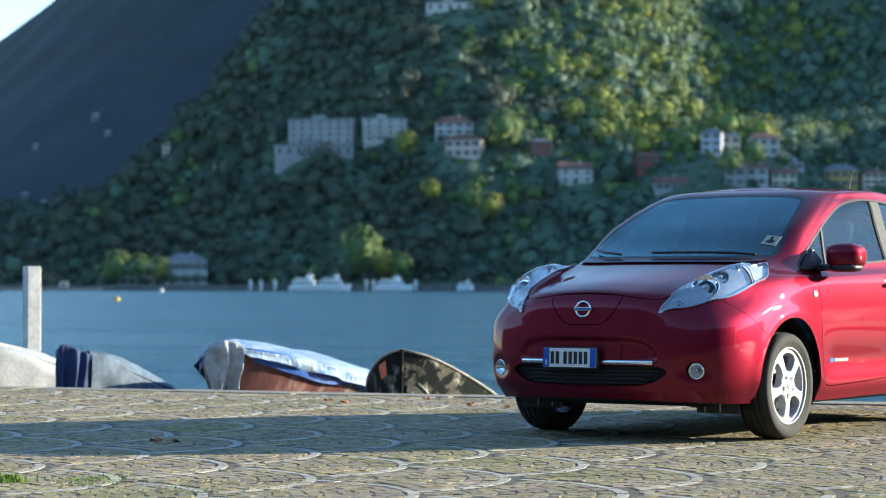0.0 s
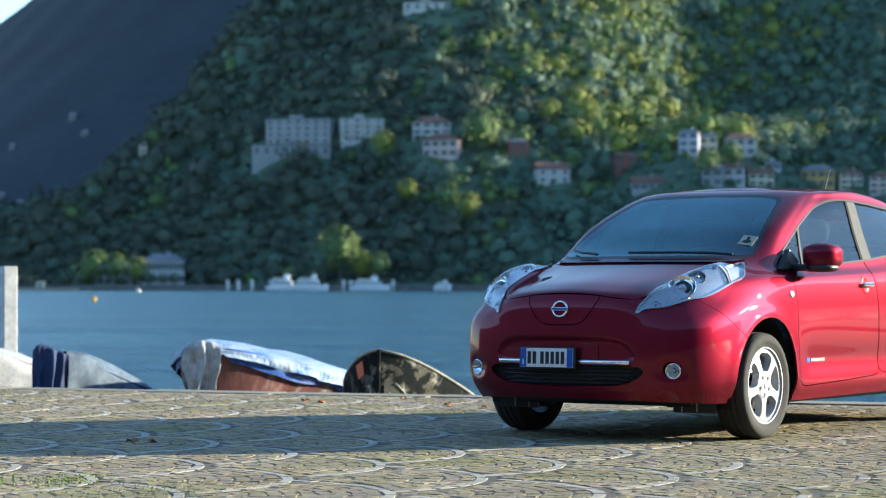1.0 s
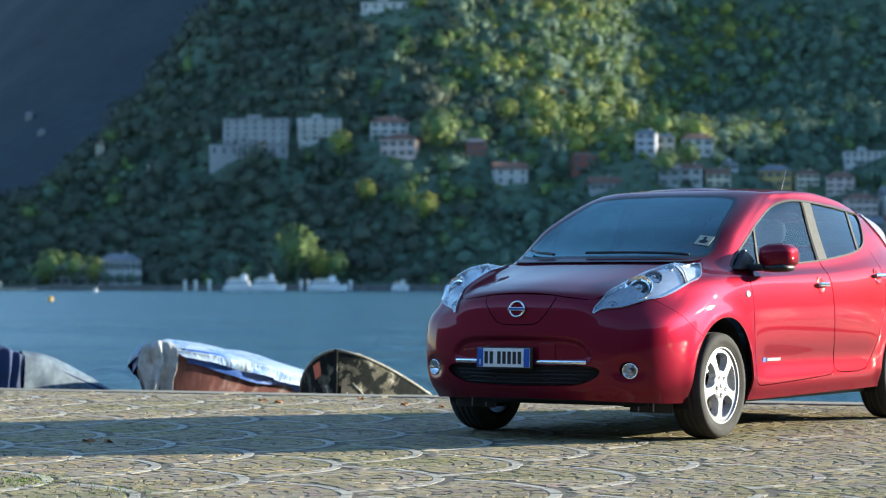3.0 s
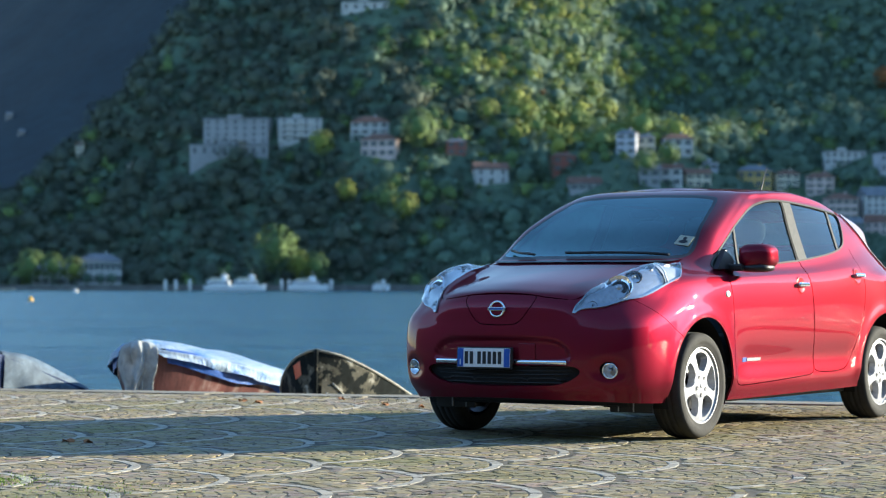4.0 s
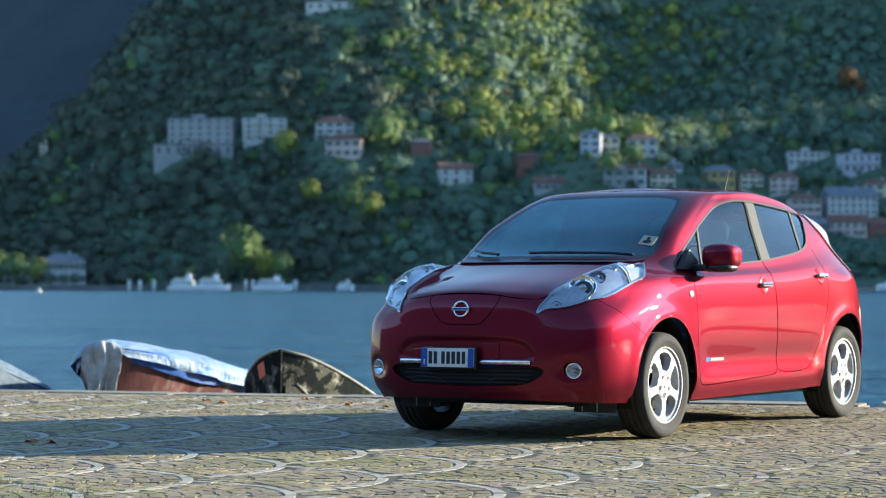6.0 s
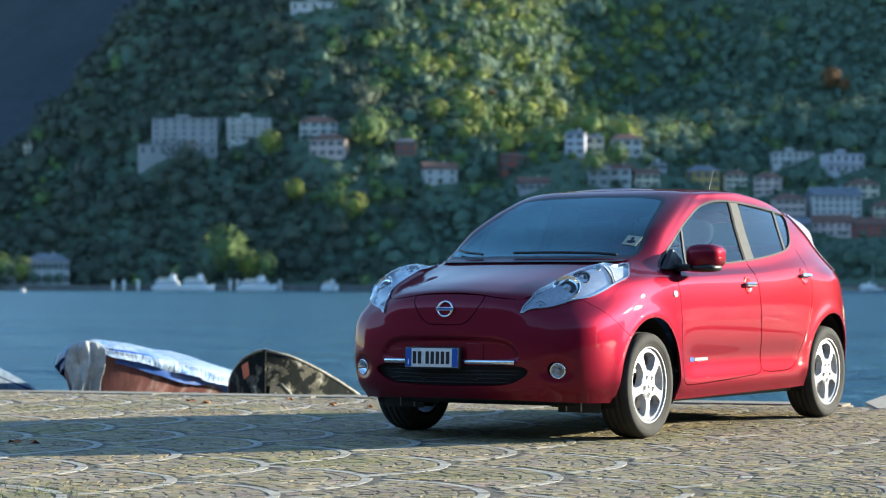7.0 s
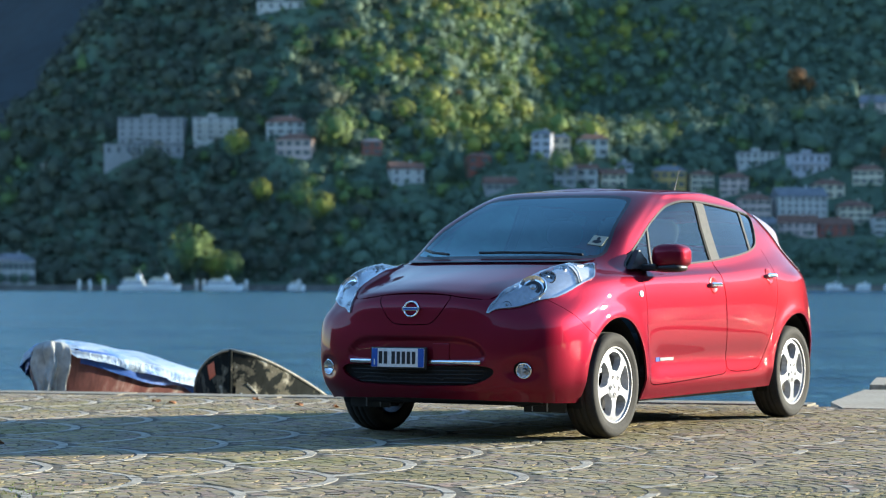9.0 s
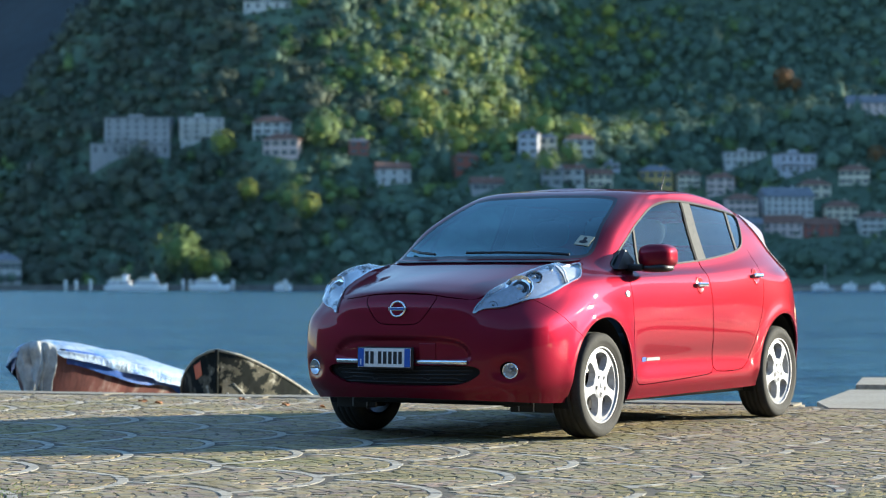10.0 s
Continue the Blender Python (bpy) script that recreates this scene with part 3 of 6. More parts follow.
part("windscreen", sheet_mesh("windscreen", both(screen), GLASS), GLASS, car, "dark glossy curved windscreen")
part("windscreen_rim", sheet_mesh("windscreen_rim", both(screen_rim), BLACK), BLACK, car)
part("rear_window", sheet_mesh("rear_window", both(rear_glass), DARK_GLASS), DARK_GLASS, car)
for flip in (False, True):
    way = mirrored if flip else (lambda s: s)
    door_parts = {}
    for nm, sh in (("front_door", door_front), ("rear_door", door_rear)):
        door_parts[nm] = part(nm, sheet_mesh(nm, thick(way(sh), 0.012), RED), RED, car)
    part("window_trim", sheet_mesh("window_trim", thick(moved(way(dlo_trim), 0.004), 0.012), SATIN), SATIN, car, "satin metal trim round the side windows")
    for nm, sh, mat in panes:
        part(nm, sheet_mesh(nm, moved(way(sh), -0.006), mat), mat, car)
    for nm, sh, mat in posts:
        part(nm, sheet_mesh(nm, thick(way(sh), 0.01), mat), mat, car)

    # headlamp: bowl, lens, projector, divider
    hl = part("headlamp", sheet_mesh("headlamp", moved(way(lamp), -0.012), BOWL), BOWL, car, "long clear headlamp with chrome reflectors")
    part("lens", sheet_mesh("lens", moved(way(lamp), 0.012), LENS), LENS, hl)
    chamber = split(lamp, lamp[0][:, 0] - 1.585 - (lamp[0][:, 1] - 0.62) * 0.75)[0]
    part("turn_lamp", sheet_mesh("turn_lamp", moved(way(chamber), -0.006), FROST), FROST, hl, "pale turn lamp at the lamp's end")
    rim_in, rim_out = split(lamp, inside_by(HEADLAMP, plan(lamp)) + 0.0045)
    part("lens_rim", sheet_mesh("lens_rim", thick(moved(way(rim_out), 0.011), 0.022), BOWL), BOWL, hl)
    # tail lamp and small lamps
    tl = part("tail_lamp", sheet_mesh("tail_lamp", thick(moved(way(tail_lamp), 0.008), 0.02), CLEAR_RED), CLEAR_RED, car, "tall clear white tail lamp")


def on_body(x, z, up=0.0):
    """The place on the left flank or the nose at x and z, and its normal."""
    i = np.argmin((BASE[0][:, 0] - x) ** 2 + (BASE[0][:, 2] - z) ** 2)
    return Vector(BASE[0][i]) + Vector(BASE[1][i]) * up, Vector(BASE[1][i])


def on_plan(x, y, up=0.0):
    i = np.argmin((BASE[0][:, 0] - x) ** 2 + (BASE[0][:, 1] - y) ** 2 + np.where(BASE[0][:, 2] > 0.7, 0, 9))
    return Vector(BASE[0][i]) + Vector(BASE[1][i]) * up, Vector(BASE[1][i])


def on_nose(y, z, up=0.0):
    m = np.where(BASE[0][:, 0] > 1.6, 0, 9)
    i = np.argmin((BASE[0][:, 1] - abs(y)) ** 2 + (BASE[0][:, 2] - z) ** 2 + m)
    p, n = Vector(BASE[0][i]), Vector(BASE[1][i])
    if y < 0:
        p.y, n.y = -p.y, -n.y
    return p + n * up, n


BASE = body_sheet()


def turned_to(place, normal, up=(0, 0, 1)):
    """A pose whose z points along the normal and whose y points up."""
    z = Vector(normal).normalized()
    x = Vector(up).cross(z).normalized()
    m = Matrix((x, z.cross(x), z)).transposed().to_4x4()
    m.translation = place
    return m


def blob(sx, sy, sz, power=2.6, seg=24):
    """A rounded block (super-ellipsoid) as a bmesh."""
    bm = bmesh.new()
    bmesh.ops.create_uvsphere(bm, u_segments=seg, v_segments=seg // 2, radius=1)
    for q in bm.verts:
        r = (abs(q.co.x) ** power + abs(q.co.y) ** power + abs(q.co.z) ** power) ** (1 / power)
        q.co = Vector((q.co.x / r * sx, q.co.y / r * sy, q.co.z / r * sz))
    return bm


def smooth_part(name, bm, material, parent, label=""):
    return part(name, from_bm(name, bm, material, True), material, parent, label)


def shifted(bm, m):
    bmesh.ops.transform(bm, matrix=m, verts=bm.verts)
    return bm


def lathe_part(name, profile, material, parent, m, steps=48, label="", close=False, smooth=True):
    v, f = lathe(profile, steps, "z", close)
    me = mesh_of(name, [m @ Vector(q) for q in v], f, material, smooth)
    return part(name, me, material, parent, label)


# wheels: tyre, rim with five openings, hub cap, nuts, brake disc
def rim_face():
    r = np.linspace(0.0, 0.222, 30)
    a = np.linspace(0, 2 * np.pi, 181)
    rr, aa = np.meshgrid(r, a, indexing="ij")
    h = 0.020 - 0.003 * np.exp(-((rr - 0.0) / 0.03) ** 2) - 0.012 * ((rr - 0.12) / 0.1) ** 2
    p = np.stack([rr * np.cos(aa), rr * np.sin(aa), h], -1)
    n = np.zeros_like(p)
    n[..., 2] = 1
    n[..., 0], n[..., 1] = -np.gradient(h, r, axis=0) * np.cos(aa), -np.gradient(h, r, axis=0) * np.sin(aa)
    n /= np.linalg.norm(n, axis=-1, keepdims=True)
    idx = np.arange(rr.size).reshape(rr.shape)
    q = [idx[:-1, :-1].ravel(), idx[1:, :-1].ravel(), idx[1:, 1:].ravel(), idx[:-1, 1:].ravel()]
    t = np.concatenate([np.stack([q[0], q[1], q[2]], 1), np.stack([q[0], q[2], q[3]], 1)])
    sh = (p.reshape(-1, 3), n.reshape(-1, 3), t)
    hole = smooth_poly([(.082, -.030), (.128, -.064), (.170, -.084), (.192, -.052), (.199, 0), (.192, .052), (.170, .084), (.128, .064), (.082, .030)], 1)
    for k in range(5):
        c, s = math.cos(2 * math.pi * k / 5 + math.pi / 2), math.sin(2 * math.pi * k / 5 + math.pi / 2)
        uv = np.stack([sh[0][:, 0] * c + sh[0][:, 1] * s, sh[0][:, 1] * c - sh[0][:, 0] * s], 1)
        _, sh = split(sh, inside_by(hole, uv))
    return thick(sh, 0.045)


TYRE = [(.222, -.085), (.240, -.098), (.270, -.1025), (.296, -.098), (.309, -.084), (.314, -.06), (.3155, -.045), (.309, -.043), (.309, -.037), (.3158, -.035), (.316, -.006), (.309, -.004), (.309, .002), (.316, .004), (.3158, .035), (.309, .037), (.309, .043), (.3155, .045), (.314, .06), (.309, .084), (.304, .091), (.296, .098), (.292, .0995), (.283, .1015), (.270, .1025), (.256, .101), (.253, .0985), (.240, .098), (.222, .085)]
BARREL = [(.222, .088), (.229, .090), (.229, .082), (.214, .075), (.205, .02), (.205, -.09)]
wheel_face = rim_face()
for x in (FRONT_X, REAR_X):
    for s in (1, -1):
        hub = turned_to((x, 0.770 if s > 0 else -0.800, WHEEL_Z), (0, s, 0))
        w = new("wheel")
        w.parent, w.matrix_local = car, hub
        w["label"] = "alloy road wheel with five spokes"
        me = mesh_of("tyre", *[[tuple(q) for q in lathe(TYRE, 96, "z")[0]], lathe(TYRE, 96, "z")[1]], RUBBER, True)
        part("tyre", me, RUBBER, w)
        spin = radians(-5 if x > 0 else 0)
        p, n, t = wheel_face
        rot = np.array(Matrix.Rotation(spin, 3, "Z"))
        rim = part("rim", sheet_mesh("rim", (p @ rot.T + np.array([0, 0, 0.066]), n @ rot.T, t), ALLOY), ALLOY, w)
        lathe_part("barrel", BARREL, ALLOY, w, Matrix.Identity(4))
        lathe_part("hub_face", [(0, .0878), (.030, .0882), (.060, .0872), (.082, .0845), (.088, .080)], ALLOY, w, Matrix.Identity(4), 40)
        lathe_part("hub_cap", [(.0, .0925), (.012, .0920), (.018, .0905), (.019, .0870)], ALLOY, w, Matrix.Identity(4), 24)
        lathe_part("brake_disc", [(.07, .012), (.14, .012), (.142, .008), (.142, -.01), (.07, -.01)], STEEL, w, Matrix.Identity(4), 40)
        part("brake_caliper", box(-.05, .06, .10, .155, -.03, .03, .008), STEEL, w)
        part("back_plate", box(-.17, .17, -.17, .17, -.06, -.05), GAP, w)
        for k in range(5):
            a = 2 * math.pi * k / 5 + math.pi / 2 + math.pi / 5 + spin
            lathe_part("wheel_nut", [(0, .0885), (.007, .0885), (.008, .0910), (.0115, .0915), (.0135, .0895), (.0140, .084)], NUT, w, Matrix.Translation((.055 * math.cos(a), .055 * math.sin(a), 0)), 14)
        # wheel housing
        v, f = [], []
        for k in range(33):
            a = math.pi * (-0.12 + 1.24 * k / 32)
            for y in (0.40, 0.83):
                v.append((x + 0.395 * math.cos(a), s * y, 0.335 + 0.395 * math.sin(a)))
        f = [(2 * k, 2 * k + 1, 2 * k + 3, 2 * k + 2) for k in range(32)]
        part("wheel_housing", mesh_of("wheel_housing", v, f, GAP), GAP, car)
        part("housing_wall", box(x - .42, x + .42, s * .385 - .01, s * .385 + .01, .2, .78), GAP, car)

# underside
part("underbody", box(-1.95, 1.85, -.62, .62, .20, .25, .02), BLACK, car, "black underbody tray")
for s in (1, -1):
    part("side_sill", box(-.92, .95, s * .74 - .02, s * .74 + .02, .195, .245, .012), BLACK, car)
    guard = part("splash_guard", box(1.80, 1.82, min(s * .47, s * .75), max(s * .47, s * .75), .165, .26, .004), BLACK, car)
    # bright slits of the guard, imitated by thin silver strips
    for y in (.53, .63):
        part("guard_rib", box(1.82, 1.826, s * y - .004, s * y + .004, .17, .24, .001), ALLOY, guard)
v, f = [], []
path = spline(np.array(SILL_EDGE[:4], float), 8)
path = np.concatenate([path[::-1] * np.array([1, -1, 1]), path[1:]])
for q in path:
    for dx, z in ((-.02, .03), (-.03, -.002), (-.10, -.006), (-.12, .03)):
        v.append((q[0] + dx, q[1] * (1 + dx * .25), q[2] + z))
n = len(path)
for i in range(n - 1):
    for k in range(4):
        f.append((4 * i + k, 4 * i + (k + 1) % 4, 4 * i + 4 + (k + 1) % 4, 4 * i + 4 + k))
part("air_dam", mesh_of("air_dam", v, f, BLACK, True), BLACK, front_bumper, "black plastic lower lip")

# grille: dark recess, slats, chrome strips
gr = part("grille", sheet_mesh("grille", both(moved(grille_hole, -0.05)), GAP), GAP, front_bumper, "black slatted lower grille")
for k in range(5):
    z = 0.340 + 0.024 * k
    w = 0.40 + 0.025 * k
    pts = [on_nose(w * u, z, -0.028)[0] for u in np.linspace(-1, 1, 25)]
    v, f = tube(pts, 0.0045, 6)
    part("slat", mesh_of("slat", v, f, BLACK, True), BLACK, gr)
for a, b in ((-.445, -.235), (.115, .445)):
    ys = np.linspace(-.47, .47, 41)
    bow = np.polynomial.polynomial.polyfit(ys, [on_nose(y, 0.466)[0].x for y in ys], 4)
    pts = [Vector((float(np.polynomial.polynomial.polyval(y, bow)) - .002, y, 0.466)) for y in np.linspace(a, b, 15)]
    bm = bmesh.new()
    rows = []
    for q in pts:
        nn = Vector((1, 0, 0))
        rows.append([bm.verts.new(q + Vector(o)) for o in ((0, 0, .014), (.010, 0, .011), (.012, 0, 0), (.009, 0, -.011), (0, 0, -.014))])
    for r0, r1 in zip(rows, rows[1:]):
        for k in range(4):
            bm.faces.new((r0[k], r0[k + 1], r1[k + 1], r1[k]))
    smooth_part("chrome_strip", bm, CHROME, front_bumper, "bright chrome strip")

# number plate, its characters shown as plain bars
pl = new("number_plate")
pl.parent, pl.matrix_local = car, turned_to((2.348, -.073, .489), (1, 0, 0.03))
pl["label"] = "white number plate with blue ends"
part("plate_holder", box(-.191, .191, -.066, .062, -.022, -.002, .006), BLACK, pl)
part("plate", box(-.18, .18, -.055, .055, -.002, .003, .002), WHITE, pl)
part("blue_band", box(-.179, -.139, -.0535, .0535, .0035, .0045), PLATE_BLUE, pl)
part("blue_band", box(.139, .179, -.0535, .0535, .0035, .0045), PLATE_BLUE, pl)
part("band_mark", box(-.163, -.156, -.042, -.010, .0048, .0054), WHITE, pl)
for k, u in enumerate((-.118, -.083, -.030, .005, .040, .075, .110)):
    part("bar", box(u - .012, u + .012, -.036, .036, .0035, .0045, .0004), INK, pl)
pc, nn = on_nose(.185, .52, 0.0)
part("tow_eye_cover", shifted(box(-.055, .055, -.05, .05, -.02, .006, .006), turned_to(pc, nn)), RED, front_bumper)

# badge of the maker as a plain ring and bar
bd = part("badge", from_bm("badge", blob(.001, .001, .001), CHROME), CHROME, car, "round chrome badge")
pc, nn = on_nose(0.0, .772, 0.004)
bm_m = turned_to(pc, nn) @ Matrix.Diagonal((.80, .78, .8, 1))
v, f = [], []
for k in range(40):
    a = 2 * math.pi * k / 40
    for j in range(8):
        b = 2 * math.pi * j / 8
        v.append(bm_m @ Vector(((.056 + .009 * math.cos(b)) * math.cos(a) * 1.06, (.056 + .009 * math.cos(b)) * math.sin(a), .010 * math.sin(b) + .004)))
for k in range(40):
    for j in range(8):
        f.append((k * 8 + j, (k + 1) % 40 * 8 + j, (k + 1) % 40 * 8 + (j + 1) % 8, k * 8 + (j + 1) % 8))
part("badge_ring", mesh_of("badge_ring", v, f, CHROME, True), CHROME, bd)
part("badge_bar", shifted(box(-.076, .076, -.014, .014, .0, .014, .004), bm_m), CHROME, bd)
part("badge_mark", shifted(box(-.060, .060, -.006, .006, .0145, .0155), bm_m), PLATE_BLUE, bd)
part("badge_field", shifted(box(-.045, .045, -.040, .040, -.006, .001, .004), bm_m), RED, bd)

for s in (1, -1):
    # fog lamp
    pc, nn = on_nose(s * .665, .425, -0.012)
    aim = turned_to(pc, (nn + Vector((1.2, 0, 0))).normalized())
    fg = lathe_part("fog_lamp", [(0, .000), (.030, .004), (.039, .022), (.043, .026), (.047, .020), (.050, -.03)], CHROME, front_bumper, aim, 32, "round clear fog lamp")
    lathe_part("lens", [(0, .030), (.020, .028), (.039, .021)], LENS, fg, aim, 32)
    lathe_part("bulb", [(0, .022), (.008, .020), (.010, .006)], FROST, fg, aim, 16)
    # headlamp innards
    host = [o for o in car.children if o.name.startswith("headlamp")][0 if s == 1 else 1]
    for x, y, r in ((2.03, .640, .080), (1.90, .668, .050), (1.70, .655, .046), (2.155, .548, .026)):
        q, nn = on_plan(x, y, -0.011)
        if s < 0:
            q.y, nn.y = -q.y, -nn.y
        aim = turned_to(q, (nn + Vector((0.4, 0, 0))).normalized())
        lathe_part("reflector_bowl", [(r * 1.06, -.004), (r, .002), (r * .94, -.003), (r * .80, -.014), (r * .55, -.022), (r * .32, -.020)], CHROME if r == .08 else DARK_CHROME, host, aim, 13, smooth=False)
        lathe_part("projector", [(0, .012), (r * .16, .010), (r * .26, .002), (r * .30, -.010), (r * .32, -.022)], BOWL, host, aim, 24)
        lathe_part("projector_shade", [(r * .34, -.006), (r * .42, -.002), (r * .62, -.010), (r * .64, -.022)], BLACK, host, aim, 24)
    for x0 in (1.44, 1.50, 1.545):
        v = []
        for y in np.linspace(np.interp(x0, [1.33, 1.7], [.668, .615]), np.interp(x0, [1.34, 1.56], [.68, .785]), 9):
            a = on_plan(x0, y, -.010)[0]
            v += [(a.x, s * a.y, a.z), (a.x + .012, s * a.y, a.z - .02)]
        f = [(2 * i, 2 * i + 1, 2 * i + 3, 2 * i + 2) for i in range(8)]
        part("reflector", mesh_of("reflector", v, f, CHROME, True), CHROME, host)
    pts = []
    for u in np.linspace(0, 1, 10):
        q, nn = on_plan(1.575 + .13 * u, .625 + .165 * u, 0.007)
        if s < 0:
            q.y = -q.y
        pts.append(q)
    v, f = tube(pts, 0.006, 8)
    part("lamp_divider", mesh_of("lamp_divider", v, f, WHITE, True), WHITE, host)
    # door mirror (the other one is folded out of sight)
    if s == 1:
        mi = new("door_mirror")
        mi.parent, mi["label"] = car, "red door mirror on a black foot"
        mi.matrix_local = Matrix.Identity(4)
        bm = blob(.115, .105, .078, 3.2, 32)
        for q in bm.verts:
            q.co.x *= 1 - 0.25 * max(0, q.co.y) / .105 if q.co.x > 0 else 1
            q.co.x = max(q.co.x, -.07)
            q.co.x -= .25 * abs(q.co.y + .1) * .4
        shifted(bm, Matrix.Translation((.83, s * .955, 1.088)) @ (Matrix.Diagonal((1, s, 1, 1))))
        smooth_part("mirror_shell", bm, RED, mi)
        smooth_part("mirror_base", shifted(blob(.095, .105, .028, 3, 20), Matrix.Translation((.83, s * .945, 1.018))), BLACK, mi)
        part("mirror_arm", shifted(box(-.05, .05, -.06, .06, -.022, .022, .012), pose(.90, s * .845, 1.02)), BLACK, mi)
        pts = [(1.10, .803, 1.01), (.90, .808, 1.012), (.86, .80, 1.06), (.93, .775, 1.13)]
        v = [(x, s * (y - .02), z) for x, y, z in pts] + [(x, s * (y + .012), z) for x, y, z in pts]
        fs = [(0, 1, 2, 3), (7, 6, 5, 4), (0, 4, 5, 1), (1, 5, 6, 2), (2, 6, 7, 3), (3, 7, 4, 0)]
        part("mirror_sail", mesh_of("mirror_sail", v, fs, BLACK), BLACK, mi)
        part("mirror_glass", box(.725, .73, min(s * .885, s * 1.02), max(s * .885, s * 1.02), 1.035, 1.145), CHROME, mi)
    # door handles with their dished recess, side repeater, small mark of the maker's drive as bars
    for (x, z), nm in (((.013, .913), "front_door"), ((-.874, .972), "rear_door")):
        host = [o for o in car.children if o.name.split(".")[0] == nm][0 if s == 1 else 1]
        q, nn = on_body(x, z, 0.0)
        if s < 0:
            q.y, nn.y = -q.y, -nn.y
        m = turned_to(q, nn)
        h = part("handle", shifted(box(-.078, .078, -.014, .014, .018, .034, .010), m), CHROME, host, "chrome door handle")
        part("handle_foot", shifted(box(-.076, -.054, -.011, .011, -.005, .026, .004), m), CHROME, h)
        part("handle_foot", shifted(box(.054, .076, -.011, .011, -.005, .026, .004), m), CHROME, h)
        lathe_part("handle_dish", [(0, .0010), (.030, .0012), (.046, .0030), (.054, .0035), (.058, .001)], REDLENS, h, m, 24)
    q, nn = on_body(1.07, .862, 0.002)
    if s < 0:
        q.y, nn.y = -q.y, -nn.y
    smooth_part("side_repeater", shifted(blob(.030, .021, .008, 2.2, 16), turned_to(q, nn)), WHITE, car, "small white side repeater")
    host = [o for o in car.children if o.name.split(".")[0] == "front_door"][0 if s == 1 else 1]
    q, nn = on_body(.72, .455, 0.003)
    if s < 0:
        q.y, nn.y = -q.y, -nn.y
    m = turned_to(q, nn)
    part("door_mark", shifted(box(-.135 if s > 0 else .085, -.085 if s > 0 else .135, -.013, .013, 0, .003), m), PLATE_BLUE, host)
    part("door_mark", shifted(box(-.075, .115, -.010, .010, 0, .003) if s > 0 else box(-.115, .075, -.010, .010, 0, .003), m), CHROME, host)

# wipers, aerial, cowl
def arc_pts(pairs, up):
    """Points that lie on the windscreen, from (y, z)."""
    out = []
    for y, z in pairs:
        i = np.argmin((SCR[:, 1] - y) ** 2 + (SCR[:, 2] - z) ** 2)
        out.append(Vector(SCR[i]) + Vector(SCRN[i]) * up)
    return out


SCR, SCRN, _ = both(joined([screen, screen_rim]))
for path, r in (([(.60, 1.075), (.45, 1.085), (.20, 1.092), (.0, 1.090), (-.12, 1.085)], .009), ([(-.30, 1.082), (-.42, 1.090), (-.52, 1.105), (-.60, 1.118)], .009)):
    dense = [(float(a), float(b)) for a, b in spline(np.array(path), 5)]
    raw = arc_pts(dense, 0.022)
    pts = [sum((raw[min(max(i + k, 0), len(raw) - 1)] for k in range(-3, 4)), Vector()) / 7 for i in range(len(raw))]
    v, f = tube(pts, r, 6)
    part("wiper", mesh_of("wiper", v, f, BLACK, True), BLACK, car, "black windscreen wiper")
v, f = [], []
for y in np.linspace(-.66, .66, 41):
    e = np.argmin((SCR[:, 1] - y) ** 2 + (SCR[:, 2] - 1.06) ** 2)
    q, nq = Vector(SCR[e]), Vector(SCRN[e])
    v += [tuple(q + Vector((.0, 0, -.004))), tuple(q + Vector((.075 + .02 * (1 - abs(y)), 0, -.018)))]
f = [(2 * i, 2 * i + 1, 2 * i + 3, 2 * i + 2) for i in range(40)]
part("cowl_panel", mesh_of("cowl_panel", v, f, BLACK, True), BLACK, car, "black slotted panel below the windscreen")
v, f = tube([(-1.15, .0, 1.49), (-1.17, .0, 1.52), (-1.30, .0, 1.745)], [.010, .006, .003], 8)
part("aerial", mesh_of("aerial", v, f, BLACK, True), BLACK, car, "short black roof aerial")

# paper card on the windscreen
i = np.argmin((SCR[:, 1] - 0.573) ** 2 + (SCR[:, 2] - 1.18) ** 2)
m = turned_to(Vector(SCR[i]) + Vector(SCRN[i]) * 0.003, Vector(SCRN[i]))
m = m @ Matrix.Rotation(radians(-14), 4, "Z")
card = part("windscreen_card", shifted(box(-.048, .048, -.058, .052, -.001, .001), m), PAPER, car, "pale paper card on the windscreen")
shape = [(-.026, -.034), (.004, -.040), (.030, -.022), (.022, -.002), (.006, .004), (.010, .026), (-.008, .040), (-.018, .024), (-.010, .002), (-.028, -.012)]
part("card_mark", mesh_of("card_mark", [m @ Vector((x, y, .0016)) for x, y in shape], [tuple(range(10))], MATT), MATT, card)

# cabin
part("cabin_floor", box(-1.5, 1.2, -.70, .70, .26, .34), MATT, car)
dash = shifted(blob(.28, .70, .16, 4, 28), Matrix.Translation((.98, 0, .86)))
smooth_part("dashboard", dash, MATT, car, "dark grey dashboard")
smooth_part("binnacle", shifted(blob(.12, .20, .06, 3, 20), Matrix.Translation((.86, .36, 1.02))), MATT, car)
v, f = [], []
ring = lathe([(.165, 0), (.175, .012), (.187, .0), (.175, -.012)], 36, "z", True)
m = pose(.62, .36, .93, 0, 65, 0)
sw = part("steering_wheel", mesh_of("steering_wheel", [m @ Vector(q) for q in ring[0]], ring[1], BLACK, True), BLACK, car)
part("steering_boss", shifted(box(-.05, .05, -.17, .17, -.02, .01, .01), m), BLACK, sw)
